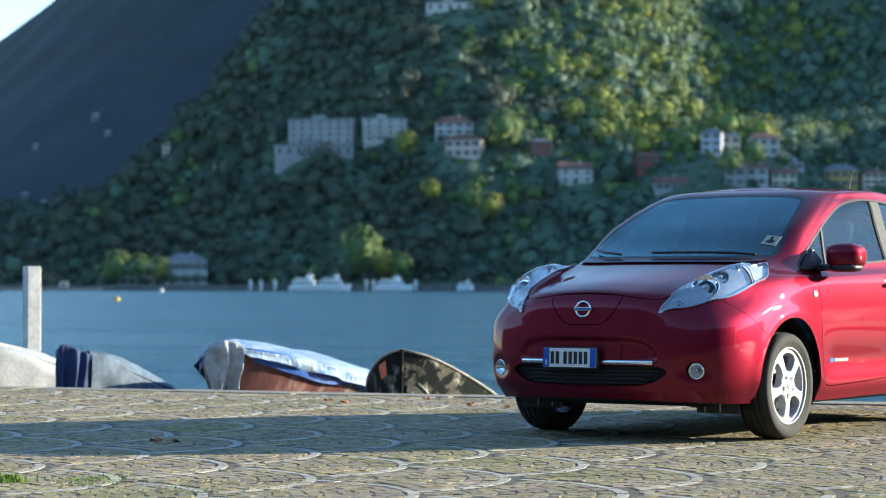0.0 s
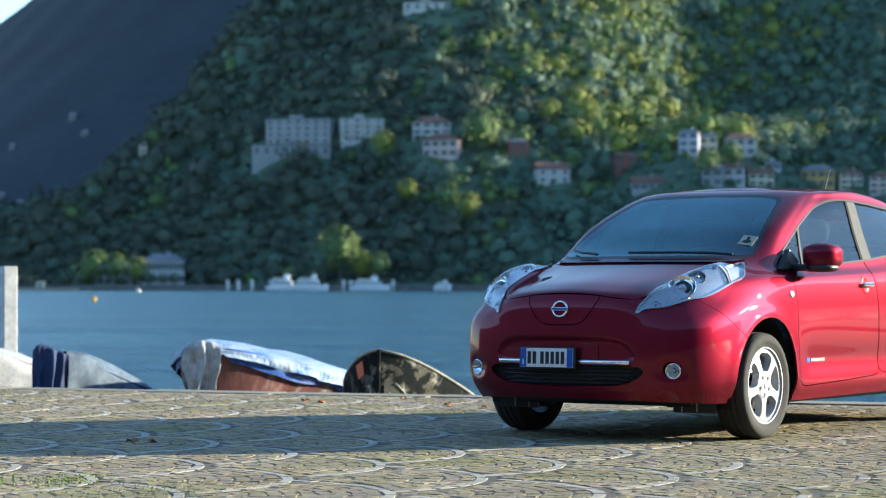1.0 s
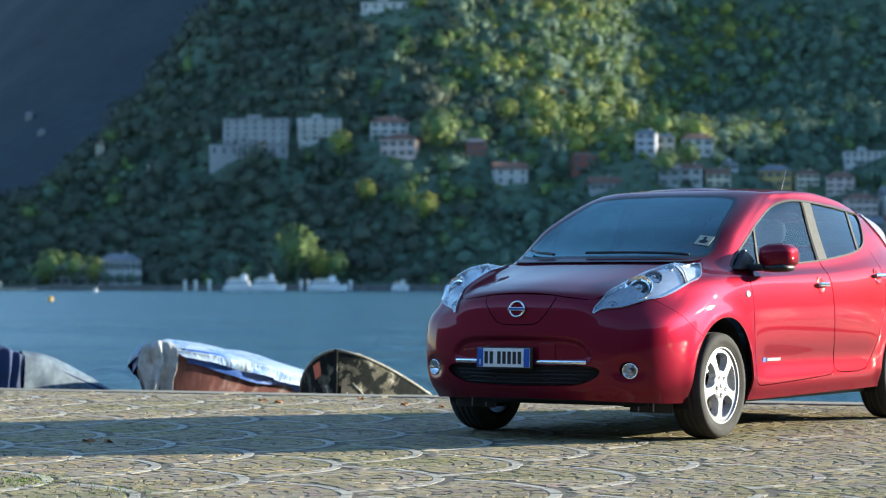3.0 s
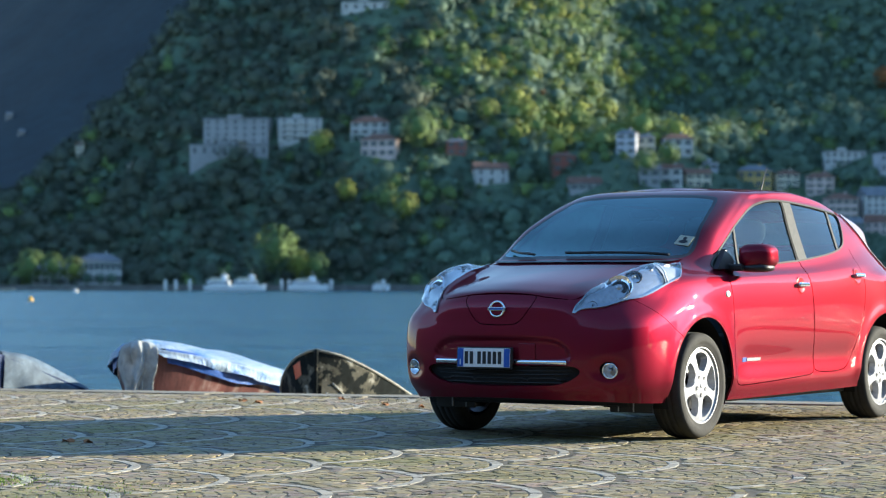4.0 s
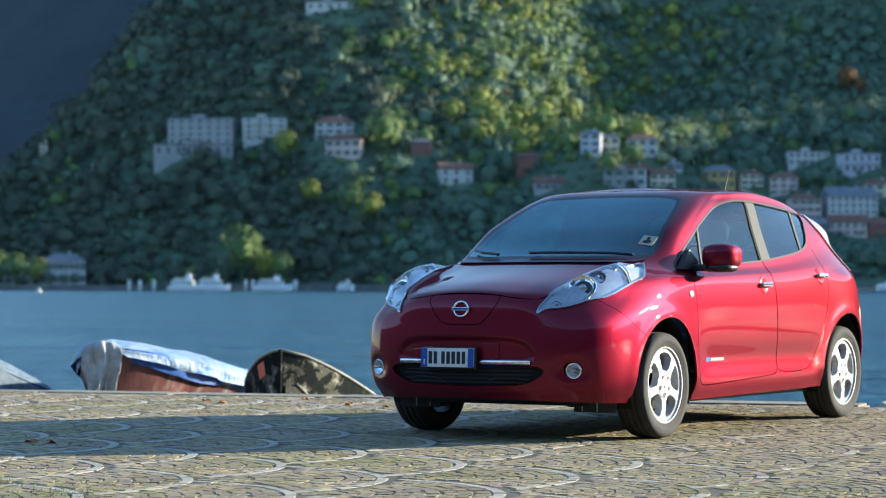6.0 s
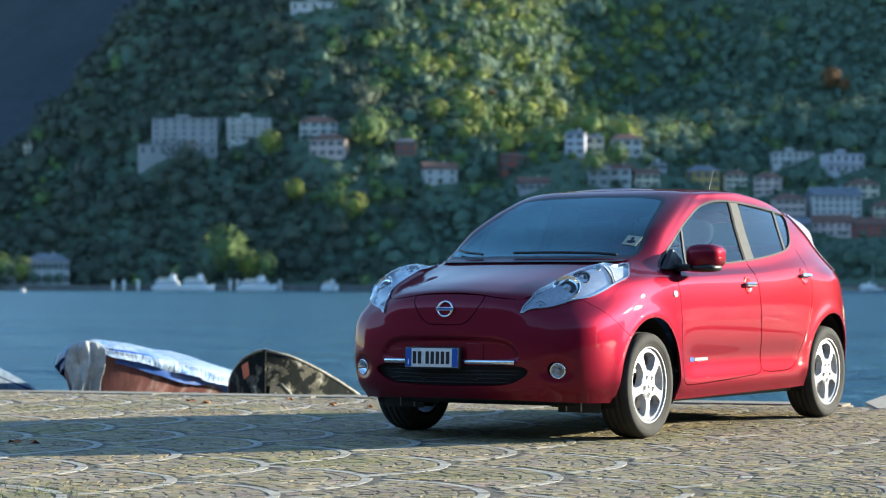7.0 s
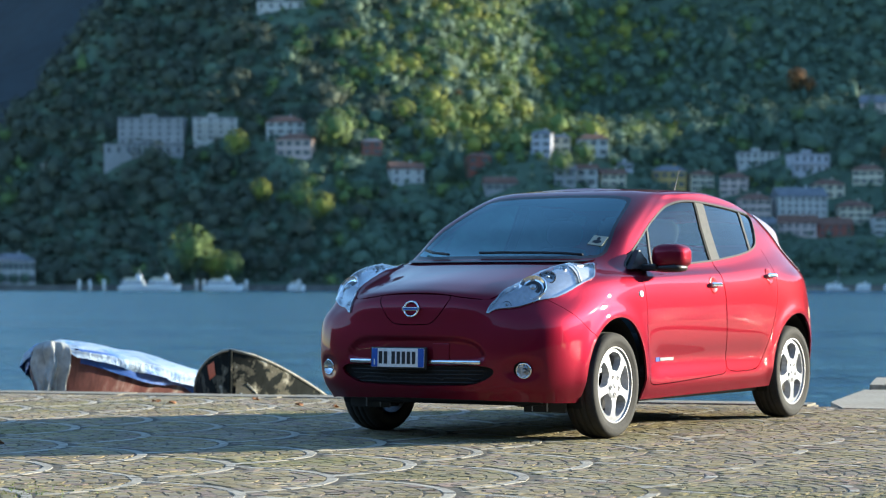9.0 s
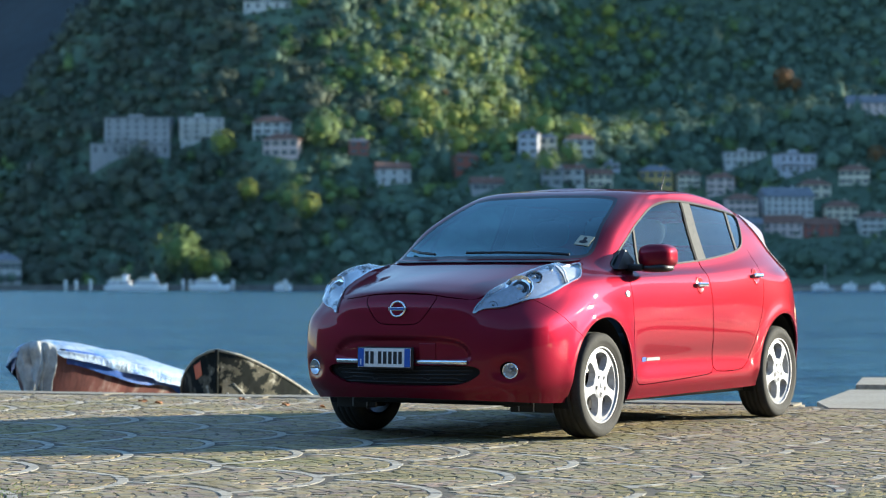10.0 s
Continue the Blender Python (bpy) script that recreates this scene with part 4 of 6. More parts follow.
for y in (.36, -.36):
    st = new("seat")
    st.parent, st["label"] = car, "grey cloth front seat with headrest"
    smooth_part("cushion", shifted(blob(.26, .25, .10, 4, 20), Matrix.Translation((.18, y, .50))), SEAT, st)
    smooth_part("backrest", shifted(blob(.08, .24, .33, 4, 20), pose(-.12, y, .85, 0, -18, 0)), SEAT, st)
    smooth_part("headrest", shifted(blob(.05, .13, .09, 3, 20), pose(-.24, y, 1.26, 0, -12, 0)), SEAT, st)
smooth_part("rear_bench", shifted(blob(.10, .62, .36, 4, 20), pose(-.95, 0, .80, 0, -18, 0)), MATT, car)
roof_in = split(moved(BASE, -0.035), 1.475 - BASE[0][:, 2])[0]
part("headliner", sheet_mesh("headliner", both(roof_in), SEAT), SEAT, car)
smooth_part("inside_mirror", shifted(blob(.02, .11, .032, 3, 16), Matrix.Translation((.52, 0, 1.37))), BLACK, car)
car.matrix_world = pose(0.925, 15.80, 0, 0, 0, 239.16)


# ---- the quay's kerb, the jetty, posts and boats ----
pave = bpy.data.objects["pavement"]


def quay_kerb():
    x = -9.0
    k = 0
    while x < 2.75:
        w = random.uniform(1.05, 1.4)
        x1 = min(x + w, 2.80)
        c0, c1 = Vector((x, quay_edge(x), 0)), Vector((x1, quay_edge(x1), 0))
        d = (c1 - c0).normalized()
        nrm = Vector((-d.y, d.x, 0))
        z = random.uniform(-0.004, 0.010)
        a, b = c0 + d * 0.005, c1 - d * 0.005
        lo = [a - nrm * 0.41, b - nrm * 0.41, b, a]
        bm = bmesh.new()
        vs = [bm.verts.new((q.x, q.y, -0.5)) for q in lo] + [bm.verts.new((q.x, q.y, z)) for q in lo]
        for q in ((0, 3, 2, 1), (4, 5, 6, 7), (0, 1, 5, 4), (1, 2, 6, 5), (2, 3, 7, 6), (3, 0, 4, 7)):
            bm.faces.new([vs[i] for i in q])
        bmesh.ops.bevel(bm, geom=[e for e in bm.edges if e.verts[0].co.z > -0.4 and e.verts[1].co.z > -0.4], offset=0.018, segments=2, affect="EDGES")
        part("kerb_stone", from_bm("kerb_stone", bm, GRANITE), GRANITE, pave, "pale granite kerb stone" if k == 0 else "")
        x = x1
        k += 1


quay_kerb()
v, f = prism([(-60, quay_edge(-60) - .01), (-60, quay_edge(-60) - .44), (2.85, quay_edge(2.85) - .44), (2.85, quay_edge(2.85) - .01)], -2.5, -0.45)
tagged(new("quay_wall", mesh_of("quay_wall", v, f, GRANITE)), "weathered stone quay wall below the kerb", "wall", kind="structure")
for outline, z in (([(2.86, 17.6), (2.92, 18.55), (3.56, 20.75), (12, 19.6), (40, 5.8), (40, 4.9)], .004), ([(3.66, 21.05), (4.02, 22.75), (14, 21.6), (14, 20.0)], .035)):
    v, f = prism(outline, -2.2, z)
    tagged(new("jetty_slab", mesh_of("jetty_slab", v, f, CONCRETE)), "pale concrete slab of the jetty", "jetty", kind="structure")

CREAM = worn("white_painted_timber", (0.52, 0.50, 0.46), (0.80, 0.78, 0.72), 3, 7, 0.6, relief=0.1, depth=0.004)
bm = box(-.085, .085, -.085, .085, -3.0, 1.88, .012)
for q in bm.verts:
    q.co.x += 0.004 * math.sin(q.co.z * 3)
mp = new("mooring_post", from_bm("mooring_post", bm, CREAM))
mp.matrix_world = pose(-6.86, 27.0, -0.74, 0, 0, 33)
tagged(mp, "white painted square mooring post standing in the water", "mooring post")

WEATHERED = worn("weathered_cream_paint", (0.20, 0.19, 0.15), (0.50, 0.47, 0.38), 5, 30, 0.8, relief=0.3, depth=0.003)
CAMO, nt, b = shader("peeling_boat_paint", Roughness=0.9, Specular_IOR_Level=0.1)
n1, n2 = noise_of(nt, 4.5, 5, 0.6), noise_of(nt, 16, 4, 0.6)
c = ramp_of(nt, n1, [(0.40, (0.012, 0.015, 0.014)), (0.50, (0.016, 0.019, 0.018)), (0.52, (0.11, 0.105, 0.08)), (0.58, (0.13, 0.12, 0.09)), (0.60, (0.40, 0.38, 0.31))])
c = mixed(nt, c, ramp_of(nt, n2, [(0.3, (0.55, 0.55, 0.55)), (0.7, (1.1, 1.1, 1.1))]), 1.0)
nt.links.new(c, b.inputs["Base Color"])
bumped(nt, b, n2, 0.4, 0.004)
BROWN, nt, b = shader("worn_red_brown_hull", Roughness=0.5)
n1, n2 = noise_of(nt, 5, 5, 0.65, (1, 1, 0.25)), noise_of(nt, 2.2, 4, 0.6)
c = ramp_of(nt, n1, [(0.35, (0.085, 0.026, 0.024)), (0.52, (0.17, 0.060, 0.050)), (0.60, (0.26, 0.15, 0.13)), (0.70, (0.46, 0.42, 0.38))])
c = mixed(nt, c, ramp_of(nt, n2, [(0.3, (0.7, 0.7, 0.7)), (0.7, (1.15, 1.1, 1.1))]), 1.0)
nt.links.new(c, b.inputs["Base Color"])
bumped(nt, b, n1, 0.4, 0.02)
NAVY = worn("navy_canvas", (0.010, 0.022, 0.075), (0.022, 0.055, 0.17), 4, 60, 0.75, relief=0.3, depth=0.004)
BLUEGREY = worn("faded_blue_canvas", (0.022, 0.048, 0.09), (0.15, 0.205, 0.26), 4, 18, 0.75, relief=0.4, depth=0.004)
TARP, nt, b = shader("blue_tarpaulin", Roughness=0.55, Specular_IOR_Level=0.3)
n1, n2 = noise_of(nt, 3.2, 6, 0.65, (0.6, 1.6, 1)), noise_of(nt, 5, 5, 0.6, (2.4, 0.5, 1))
c = ramp_of(nt, n1, [(0.36, (0.03, 0.10, 0.40)), (0.42, (0.13, 0.24, 0.48)), (0.48, (0.24, 0.33, 0.46)), (0.65, (0.33, 0.41, 0.50))])
nt.links.new(c, b.inputs["Base Color"])
bumped(nt, b, n2, 0.8, 0.06)
DEEPBLUE = worn("blue_tarpaulin_hem", (0.02, 0.075, 0.34), (0.05, 0.15, 0.50), 3, 30, 0.45, relief=0.4, depth=0.006)
CANVAS = worn("grey_white_canvas", (0.34, 0.36, 0.35), (0.50, 0.51, 0.49), 3, 14, 0.8, relief=0.4, depth=0.006)
WHITECOVER = worn("white_cover", (0.31, 0.32, 0.34), (0.44, 0.44, 0.43), 2, 40, 0.6, relief=0.3, depth=0.005)
ROPE = plain("pale_rope", (0.55, 0.52, 0.42), 0.9)
ORANGE = plain("orange_patch", (0.65, 0.14, 0.05), 0.6)


FULL = [2.2, 0.92, 2.2]


def hull_point(t, s, side_, L, B, D, rise):
    """t: 0 stern to 1 stem; s: 0 keel to 1 gunwale."""
    half = B / 2 * (1 - t ** FULL[0]) ** FULL[1] * (0.86 + 0.14 * min(1, t * 3))
    sheer = rise * t ** FULL[2]
    keel = -D * (1 - max(0, (t - 0.55) / 0.45) ** 2.5 * 0.75) 
    y = half * (s ** 0.55)
    z = keel + (sheer - keel) * (s ** 1.25)
    x = L * t + 0.22 * rise * s * t ** 3
    return Vector((x, side_ * y, z))


def hull(L, B, D, rise, nt_=34, ns=10):
    v, f = [], []
    for i in range(nt_ + 1):
        t = i / nt_
        row = [hull_point(t, k / ns, 1, L, B, D, rise) for k in range(ns, -1, -1)] + [hull_point(t, k / ns, -1, L, B, D, rise) for k in range(1, ns + 1)]
        v += row
    n = 2 * ns + 1
    for i in range(nt_):
        for k in range(n - 1):
            f.append((i * n + k, (i + 1) * n + k, (i + 1) * n + k + 1, i * n + k + 1))
    f.append(tuple(range(n)))
    return v, f


def cover(L, B, D, rise, crown, skirt, seed, t0=0.0, t1=1.0, fold=0.03, nt_=60, ns=30, over=0.02):
    """A draped sheet: over the top from gunwale to gunwale, hanging down outside as a skirt."""
    v, f = [], []
    for i in range(nt_ + 1):
        t = t0 + (t1 - t0) * i / nt_
        g1, g0 = hull_point(t, 1, 1, L, B, D, rise), hull_point(t, 1, -1, L, B, D, rise)
        h = skirt(t) if callable(skirt) else skirt
        for k in range(ns + 1):
            u = k / ns
            if u < 0.25 or u > 0.75:
                sd = 1 if u < 0.25 else -1
                w = (0.25 - u) / 0.25 if u < 0.25 else (u - 0.75) / 0.25
                wave = noise.noise((t * 9, sd * 3 + seed, 0)) * 0.35 + 1
                base = hull_point(t, max(0.02, 1 - w * h * wave / (D + 0.3)), sd, L, B, D, rise)
                out = over + fold * w * (0.6 + noise.noise((t * 26 + seed, sd * 5, w * 1.2)))
                q = base + Vector((0, sd * out, 0))
            else:
                w = (u - 0.25) / 0.5
                q = g1.lerp(g0, w) + Vector((0, 0, crown * math.sin(math.pi * w) * (1 - t ** 6)))
                q += Vector((0, sd * 0, fold * 0.9 * noise.noise((t * 8 + seed, w * 5, 1)) + over * 0.6))
            if t > 0.985:
                q.x += over
            v.append(q)
    for i in range(nt_):
        for k in range(ns):
            f.append((i * (ns + 1) + k, (i + 1) * (ns + 1) + k, (i + 1) * (ns + 1) + k + 1, i * (ns + 1) + k + 1))
    return v, f


def rail(L, B, D, rise, r, material, owner):
    pts = [hull_point(t, 1, 1, L, B, D, rise) for t in np.linspace(0, 1, 30)] + [hull_point(t, 1, -1, L, B, D, rise) for t in np.linspace(0.99, 0, 30)]
    v, f = tube(pts, r, 8)
    part("gunwale", mesh_of("gunwale", v, f, material, True), material, owner)


def boat(label, L, B, D, rise, bow, heading, material, pitch=0.0):
    """bow: where the top of the stem stands; heading: degrees of the bow's way from +x."""
    b = new("boat")
    tagged(b, label, "boat", "boats along the quay")
    v, f = hull(L, B, D, rise)
    h = part("hull", mesh_of("hull", v, f, material, True), material, b)
    m = pose(0, 0, 0, 0, -pitch, 0)
    tip = Matrix.Rotation(radians(heading), 4, "Z") @ m @ hull_point(1, 1, 1, L, B, D, rise)
    b.matrix_world = Matrix.Translation(Vector(bow) - tip) @ Matrix.Rotation(radians(heading), 4, "Z") @ m
    return b


def bow_drape(L, B, D, rise, t0, drop, crown, folds, deep, seed, cols=72, rows=26):
    """Cloth hung over the bow: from flank to flank round the stem, falling in upright folds to an uneven hem."""
    v, f = [], []
    for i in range(cols + 1):
        u = 2 * i / cols - 1
        t = 1 - (1 - t0) * abs(u) ** 1.5
        sd = 1 if u > 0 else -1
        hem = drop * (1 + 0.22 * noise.noise((u * 3.1, seed, 0.5)))
        for k in range(rows + 1):
            w = k / rows
            if w < 0.2:
                q = hull_point(t, 1, sd, L, B, D, rise)
                q.y *= 0.25 + 0.75 * w / 0.2
                q.x -= 0.05 * (1 - w / 0.2)
                q.z += crown * math.cos(w / 0.2 * math.pi / 2)
                pull = w / 0.2
            else:
                q = hull_point(t, max(0.03, 1 - (w - 0.2) / 0.8 * hem), sd, L, B, D, rise)
                pull = 1.0
            swing = 0.7 * math.sin(folds * u + 5.0 * noise.noise((u * 1.5, w * 1.4, seed))) + 1.3 * noise.noise((u * 6 + seed, w * 3.5, 2.0))
            out = 0.035 + deep * pull * (0.35 + 0.65 * w) * swing
            side_way = Vector((1 - abs(u) ** 0.7, sd * abs(u) ** 0.7, 0)).normalized()
            v.append(q + side_way * out)
    for i in range(cols):
        for k in range(rows):
            f.append((i * (rows + 1) + k, i * (rows + 1) + k + 1, (i + 1) * (rows + 1) + k + 1, (i + 1) * (rows + 1) + k))
    return v, f


# old rowing boat with peeling dark paint
FULL[:2] = [2.8, 0.62]
dims = (3.4, 1.62, 0.62, 0.40)
ob = boat("old rowing boat with peeling dark camouflage paint and cream rail", *dims, (-2.03, 21.35, 0.335), 261, CAMO, 11)
rail(*dims, .013, WEATHERED, ob)
v, f = tube([hull_point(1, s, 1, *dims) + Vector((.012, 0, 0)) for s in np.linspace(0.15, 1, 8)], .018, 8)
part("stem", mesh_of("stem", v, f, CAMO, True), CAMO, ob)
q = [hull_point(t, s, -1, *dims) + Vector((.004, -.006, 0)) for t, s in ((.93, .94), (.965, .93), (.965, .76), (.93, .78))]
part("patch", mesh_of("patch", q, [(0, 1, 2, 3)], ORANGE), ORANGE, ob, "faded orange paint patch")
v, f = tube([hull_point(.985, .45, 1, *dims) + Vector((.02, .02, 0)), hull_point(.97, .3, 1, *dims) + Vector((.10, .05, -.03)), hull_point(.97, .2, -1, *dims) + Vector((.16, -.10, -.10))], .011, 6)
part("mooring_rope", mesh_of("mooring_rope", v, f, ROPE, True), ROPE, ob)

OLIVE = worn("olive_brown_hull_paint", (0.060, 0.056, 0.040), (0.105, 0.098, 0.072), 4, 30, 0.85, relief=0.3, depth=0.003)
v = [hull_point(t, s, 1, *dims) + Vector((.004, .010, 0)) for t in np.linspace(.70, .995, 16) for s in np.linspace(.05, .26 + .36 * (t - .70) / .295, 6)]
f = [(6 * i + k, 6 * i + k + 1, 6 * i + k + 7, 6 * i + k + 6) for i in range(15) for k in range(5)]
part("bottom_panel", mesh_of("bottom_panel", v, f, OLIVE, True), OLIVE, ob, "plain olive brown lower hull")
v, f = tube([hull_point(t, s, 1, *dims) + Vector((.0, .014, 0)) for t, s in zip(np.linspace(.975, .70, 12), np.linspace(.62, .28, 12))], .012, 6)
part("strake", mesh_of("strake", v, f, WEATHERED, True), WEATHERED, ob, "pale worn strake")

# red-brown boat under a blue and white tarpaulin
FULL[:] = [3.6, 0.60, 1.0]
dims = (4.4, 1.9, 0.75, 0.32)
ob = boat("red-brown boat half covered by a blue and white tarpaulin", *dims, (-3.74, 21.75, 0.34), 252, BROWN, 7.2)
v, f = cover(*dims, .22, .11, 3.0, 0.0, .985, .075, over=.03)
part("tarpaulin", mesh_of("tarpaulin", v, f, TARP, True), TARP, ob, "creased blue and white tarpaulin")
v, f = cover(*dims, .02, lambda t: .07 + .12 * t, 8.0, 0.0, .97, .030, over=.018)
part("tarpaulin_hem", mesh_of("tarpaulin_hem", v, f, DEEPBLUE, True), DEEPBLUE, ob)
v, f = bow_drape(*dims, .983, .80, .07, 11.0, .06, 5.0)
part("bow_canvas", mesh_of("bow_canvas", v, f, CANVAS, True), CANVAS, ob, "grey-white canvas hanging in folds over the bow")

# boat under a navy and faded blue cover
FULL[:] = [2.6, 0.75, 2.2]
dims = (4.2, 1.6, 0.70, 0.40)
ob = boat("boat under a navy and faded blue canvas cover", *dims, (-5.36, 22.3, 0.33), 250, NAVY, 11.5)
v, f = cover(*dims, .10, .75, 12.0, 0.0, .95, .13)
part("cover", mesh_of("cover", v, f, BLUEGREY, True), BLUEGREY, ob, "faded blue canvas cover")
v, f = bow_drape(*dims, .95, .95, .03, 7.0, .05, 9.0)
part("bow_cover", mesh_of("bow_cover", v, f, NAVY, True), NAVY, ob, "navy canvas folded over the bow")

# boat under a white cover
dims = (4.4, 1.6, 0.70, 0.35)
ob = boat("boat under a taut white cover", *dims, (-6.25, 23.0, 0.325), 249, WHITECOVER, 9)
v, f = cover(*dims, .16, .75, 22.0, 0.0, 1.0, .06)
part("cover", mesh_of("cover", v, f, WHITECOVER, True), WHITECOVER, ob)

# buoys on the lake
YELLOW = plain("yellow_buoy", (0.75, 0.42, 0.05), 0.5)
for x, y, r, mat, label in ((-60.0, 277.0, .34, YELLOW, "yellow mooring buoy floating on the lake"), (-150.0, 760.0, .8, CREAM, "white mooring buoy floating on the lake")):
    bu = new("buoy")
    tagged(bu, label, "buoy", "buoys on the lake")
    bu.location = (x, y, WATER + r * 0.3)
    smooth_part("float", blob(r, r, r * 1.1, 2.2, 16), mat, bu)
    lathe_part("top_ring", [(r * .15, r * 1.0), (r * .2, r * 1.35), (r * .1, r * 1.5), (0, r * 1.5)], mat, bu, Matrix.Identity(4), 12)


# ---- houses on the far shore ----
def wall_paint(name, c):
    return worn(name, tuple(0.82 * v for v in c), c, 0.15, 1.2, 0.9, relief=0.0)


GREY = wall_paint("grey_render", (0.37, 0.37, 0.37))
WHITEW = wall_paint("white_render", (0.58, 0.57, 0.54))
PINK = wall_paint("pink_render", (0.66, 0.52, 0.47))
BRICK = wall_paint("brick_red_render", (0.33, 0.12, 0.09))
LILAC = wall_paint("lilac_render", (0.52, 0.52, 0.57))
CREAMW = wall_paint("cream_render", (0.74, 0.66, 0.50))
OCHRE = wall_paint("ochre_render", (0.60, 0.42, 0.15))
FARWALL = wall_paint("dark_grey_render", (0.17, 0.18, 0.19))
TILES = worn("roof_tiles", (0.13, 0.07, 0.05), (0.24, 0.13, 0.09), 0.3, 2.5, 0.9, relief=0.0)
SLATE = worn("grey_roof", (0.13, 0.14, 0.16), (0.22, 0.23, 0.25), 0.3, 2.5, 0.85, relief=0.0)
PANE = plain("far_window", (0.09, 0.10, 0.11), 0.3)
SHUTTER = plain("grey_green_shutter", (0.10, 0.13, 0.11), 0.7)
SHOREWALL = worn("shore_wall_stone", (0.10, 0.10, 0.09), (0.22, 0.21, 0.19), 0.2, 2.0, 0.9, relief=0)
SHIPWHITE = plain("white_ship_paint", (0.85, 0.85, 0.84), 0.4)
CLEARINGS = []
win_mesh = from_bm("window", box(-.5, .5, -.06, .06, 0, 1, .03), PANE)
sill_mesh = from_bm("window_sill", box(-.62, .62, -.22, .06, -.14, -.02, .02), CREAM)
shut_mesh = from_bm("shutter", box(-.5, .5, -.09, .03, 0, 1, .02), SHUTTER)


def house(label, x, y, wide, high, paint_, roof, floors, cols, deep=None, front=None):
    h = new("house")
    tagged(h, label, "house", "houses on the far shore")
    h.matrix_world = pose(x, y, float(hill(x, y)), 0, 0, random.uniform(-14, 14))
    deep = deep or min(11.0, max(5.0, wide * 0.6))
    bm = box(-wide / 2, wide / 2, 0, deep, -9, high, .05)
    part("wall", bm, paint_, h)
    o = 0.6
    a, b = wide / 2 + o, deep + o
    if roof == "flat":
        r = part("roof", box(-a, a, -o, b, high, high + .5, .08), SLATE, h)
        part("parapet", box(-a * .3, a * .1, deep * .3, deep * .7, high + .5, high + 2.2, .08), paint_, r)
    else:
        rise = min(4.0, wide * 0.17) if roof == "hip" else min(4.5, wide * 0.2)
        run = wide * 0.22 if roof == "hip" else wide / 2 + o
        v = [(-a, -o, high), (a, -o, high), (a, b, high), (-a, b, high), (-run, deep / 2, high + rise), (run, deep / 2, high + rise)]
        v += [(q[0], q[1], q[2] - .25) for q in v[:4]]
        f = [(0, 1, 5, 4), (1, 2, 5), (2, 3, 4, 5), (3, 0, 4), (6, 7, 1, 0), (7, 8, 2, 1), (8, 9, 3, 2), (9, 6, 0, 3), (9, 8, 7, 6)]
        r = part("roof", mesh_of("roof", v, f, TILES if random.random() < .6 else SLATE), TILES, h)
        part("chimney", box(wide * .12, wide * .12 + .8, deep * .45, deep * .45 + .7, high + rise * .4, high + rise + 1.0, .04), paint_, r)
    fh = high / floors
    pitch = wide / cols
    for k in range(floors):
        for i in range(cols):
            w = new("window", win_mesh)
            w.parent = h
            ww, hh = min(1.5, pitch * .42), fh * .52
            w.matrix_local = pose(-wide / 2 + pitch * (i + .5), -.02, fh * (k + .27)) @ Matrix.Diagonal((ww, 1, hh, 1))
            if wide < 16 or roof == "hip":
                for s in (-1, 1):
                    sh = new("shutter", shut_mesh)
                    sh.parent = w
                    sh.matrix_local = Matrix.Translation((s * .78, 0, 0)) @ Matrix.Diagonal((.42, 1, 1, 1))
        if "balcon" in label and k:
            part("balcony", box(-wide * .48, wide * .48, -1.3, .1, fh * k - .1, fh * k + .85, .04), paint_, h)
    # windows of the sunny side
    for k in range(floors):
        w = new("window", win_mesh)
        w.parent = h
        w.matrix_local = pose(wide / 2 + .02, deep * .5, fh * (k + .27), 0, 0, 90) @ Matrix.Diagonal((1.2, 1, fh * .5, 1))
    CLEARINGS.append((x, y, wide, front or ((28.0 if x > 80 else 17.0) if y > 1090 else 40.0)))
    return h


house("large pale grey apartment building with a flat roof", -152.5, 1180.6, 32.9, 12.6, GREY, "flat", 4, 7)
house("low pale grey terrace building below the apartments", -154.2, 1169.0, 39.0, 5.6, GREY, "flat", 1, 8, front=5.0)
house("white apartment building with long balconies", -119.8, 1179.9, 21.6, 11.5, WHITEW, "flat", 4, 4, front=9.0)
house("white villa with a low hipped roof", -84.8, 1176.0, 19.0, 9.8, WHITEW, "hip", 3, 4)
house("pale pink villa with a hipped roof", -79.8, 1161.5, 17.4, 9.1, PINK, "hip", 2, 4)
house("small brick red house among trees", -41.5, 1166.7, 9.7, 6.7, BRICK, "hip", 2, 2)
house("white house with a pitched roof", -23.5, 1147.5, 16.4, 7.6, WHITEW, "gable", 2, 3)
house("brick red house with a hipped roof", 11.1, 1155.8, 11.8, 8.0, BRICK, "hip", 2, 2)
house("low grey house on the slope", 21.6, 1135.2, 15.1, 4.3, GREY, "gable", 1, 4)
house("lilac grey town house", 41.3, 1152.7, 9.6, 10.7, LILAC, "hip", 3, 2)
house("cream house with a tiled roof", 51.3, 1162.2, 9.1, 8.3, CREAMW, "hip", 2, 2)
house("white villa with a dark hipped roof", 67.3, 1163.8, 14.4, 8.9, WHITEW, "hip", 2, 3)
house("grey house on the slope", 51.9, 1131.8, 10.0, 8.4, GREY, "gable", 2, 2)
house("white house on the slope", 62.5, 1139.1, 10.0, 8.9, WHITEW, "gable", 2, 2)
house("cream house on the slope", 76.0, 1145.9, 12.3, 6.8, CREAMW, "gable", 2, 3)
house("small lilac grey house", 82.6, 1158.6, 7.4, 3.6, LILAC, "flat", 1, 2)
house("ochre yellow house on the slope", 104.6, 1167.0, 16.4, 8.9, OCHRE, "hip", 2, 4)
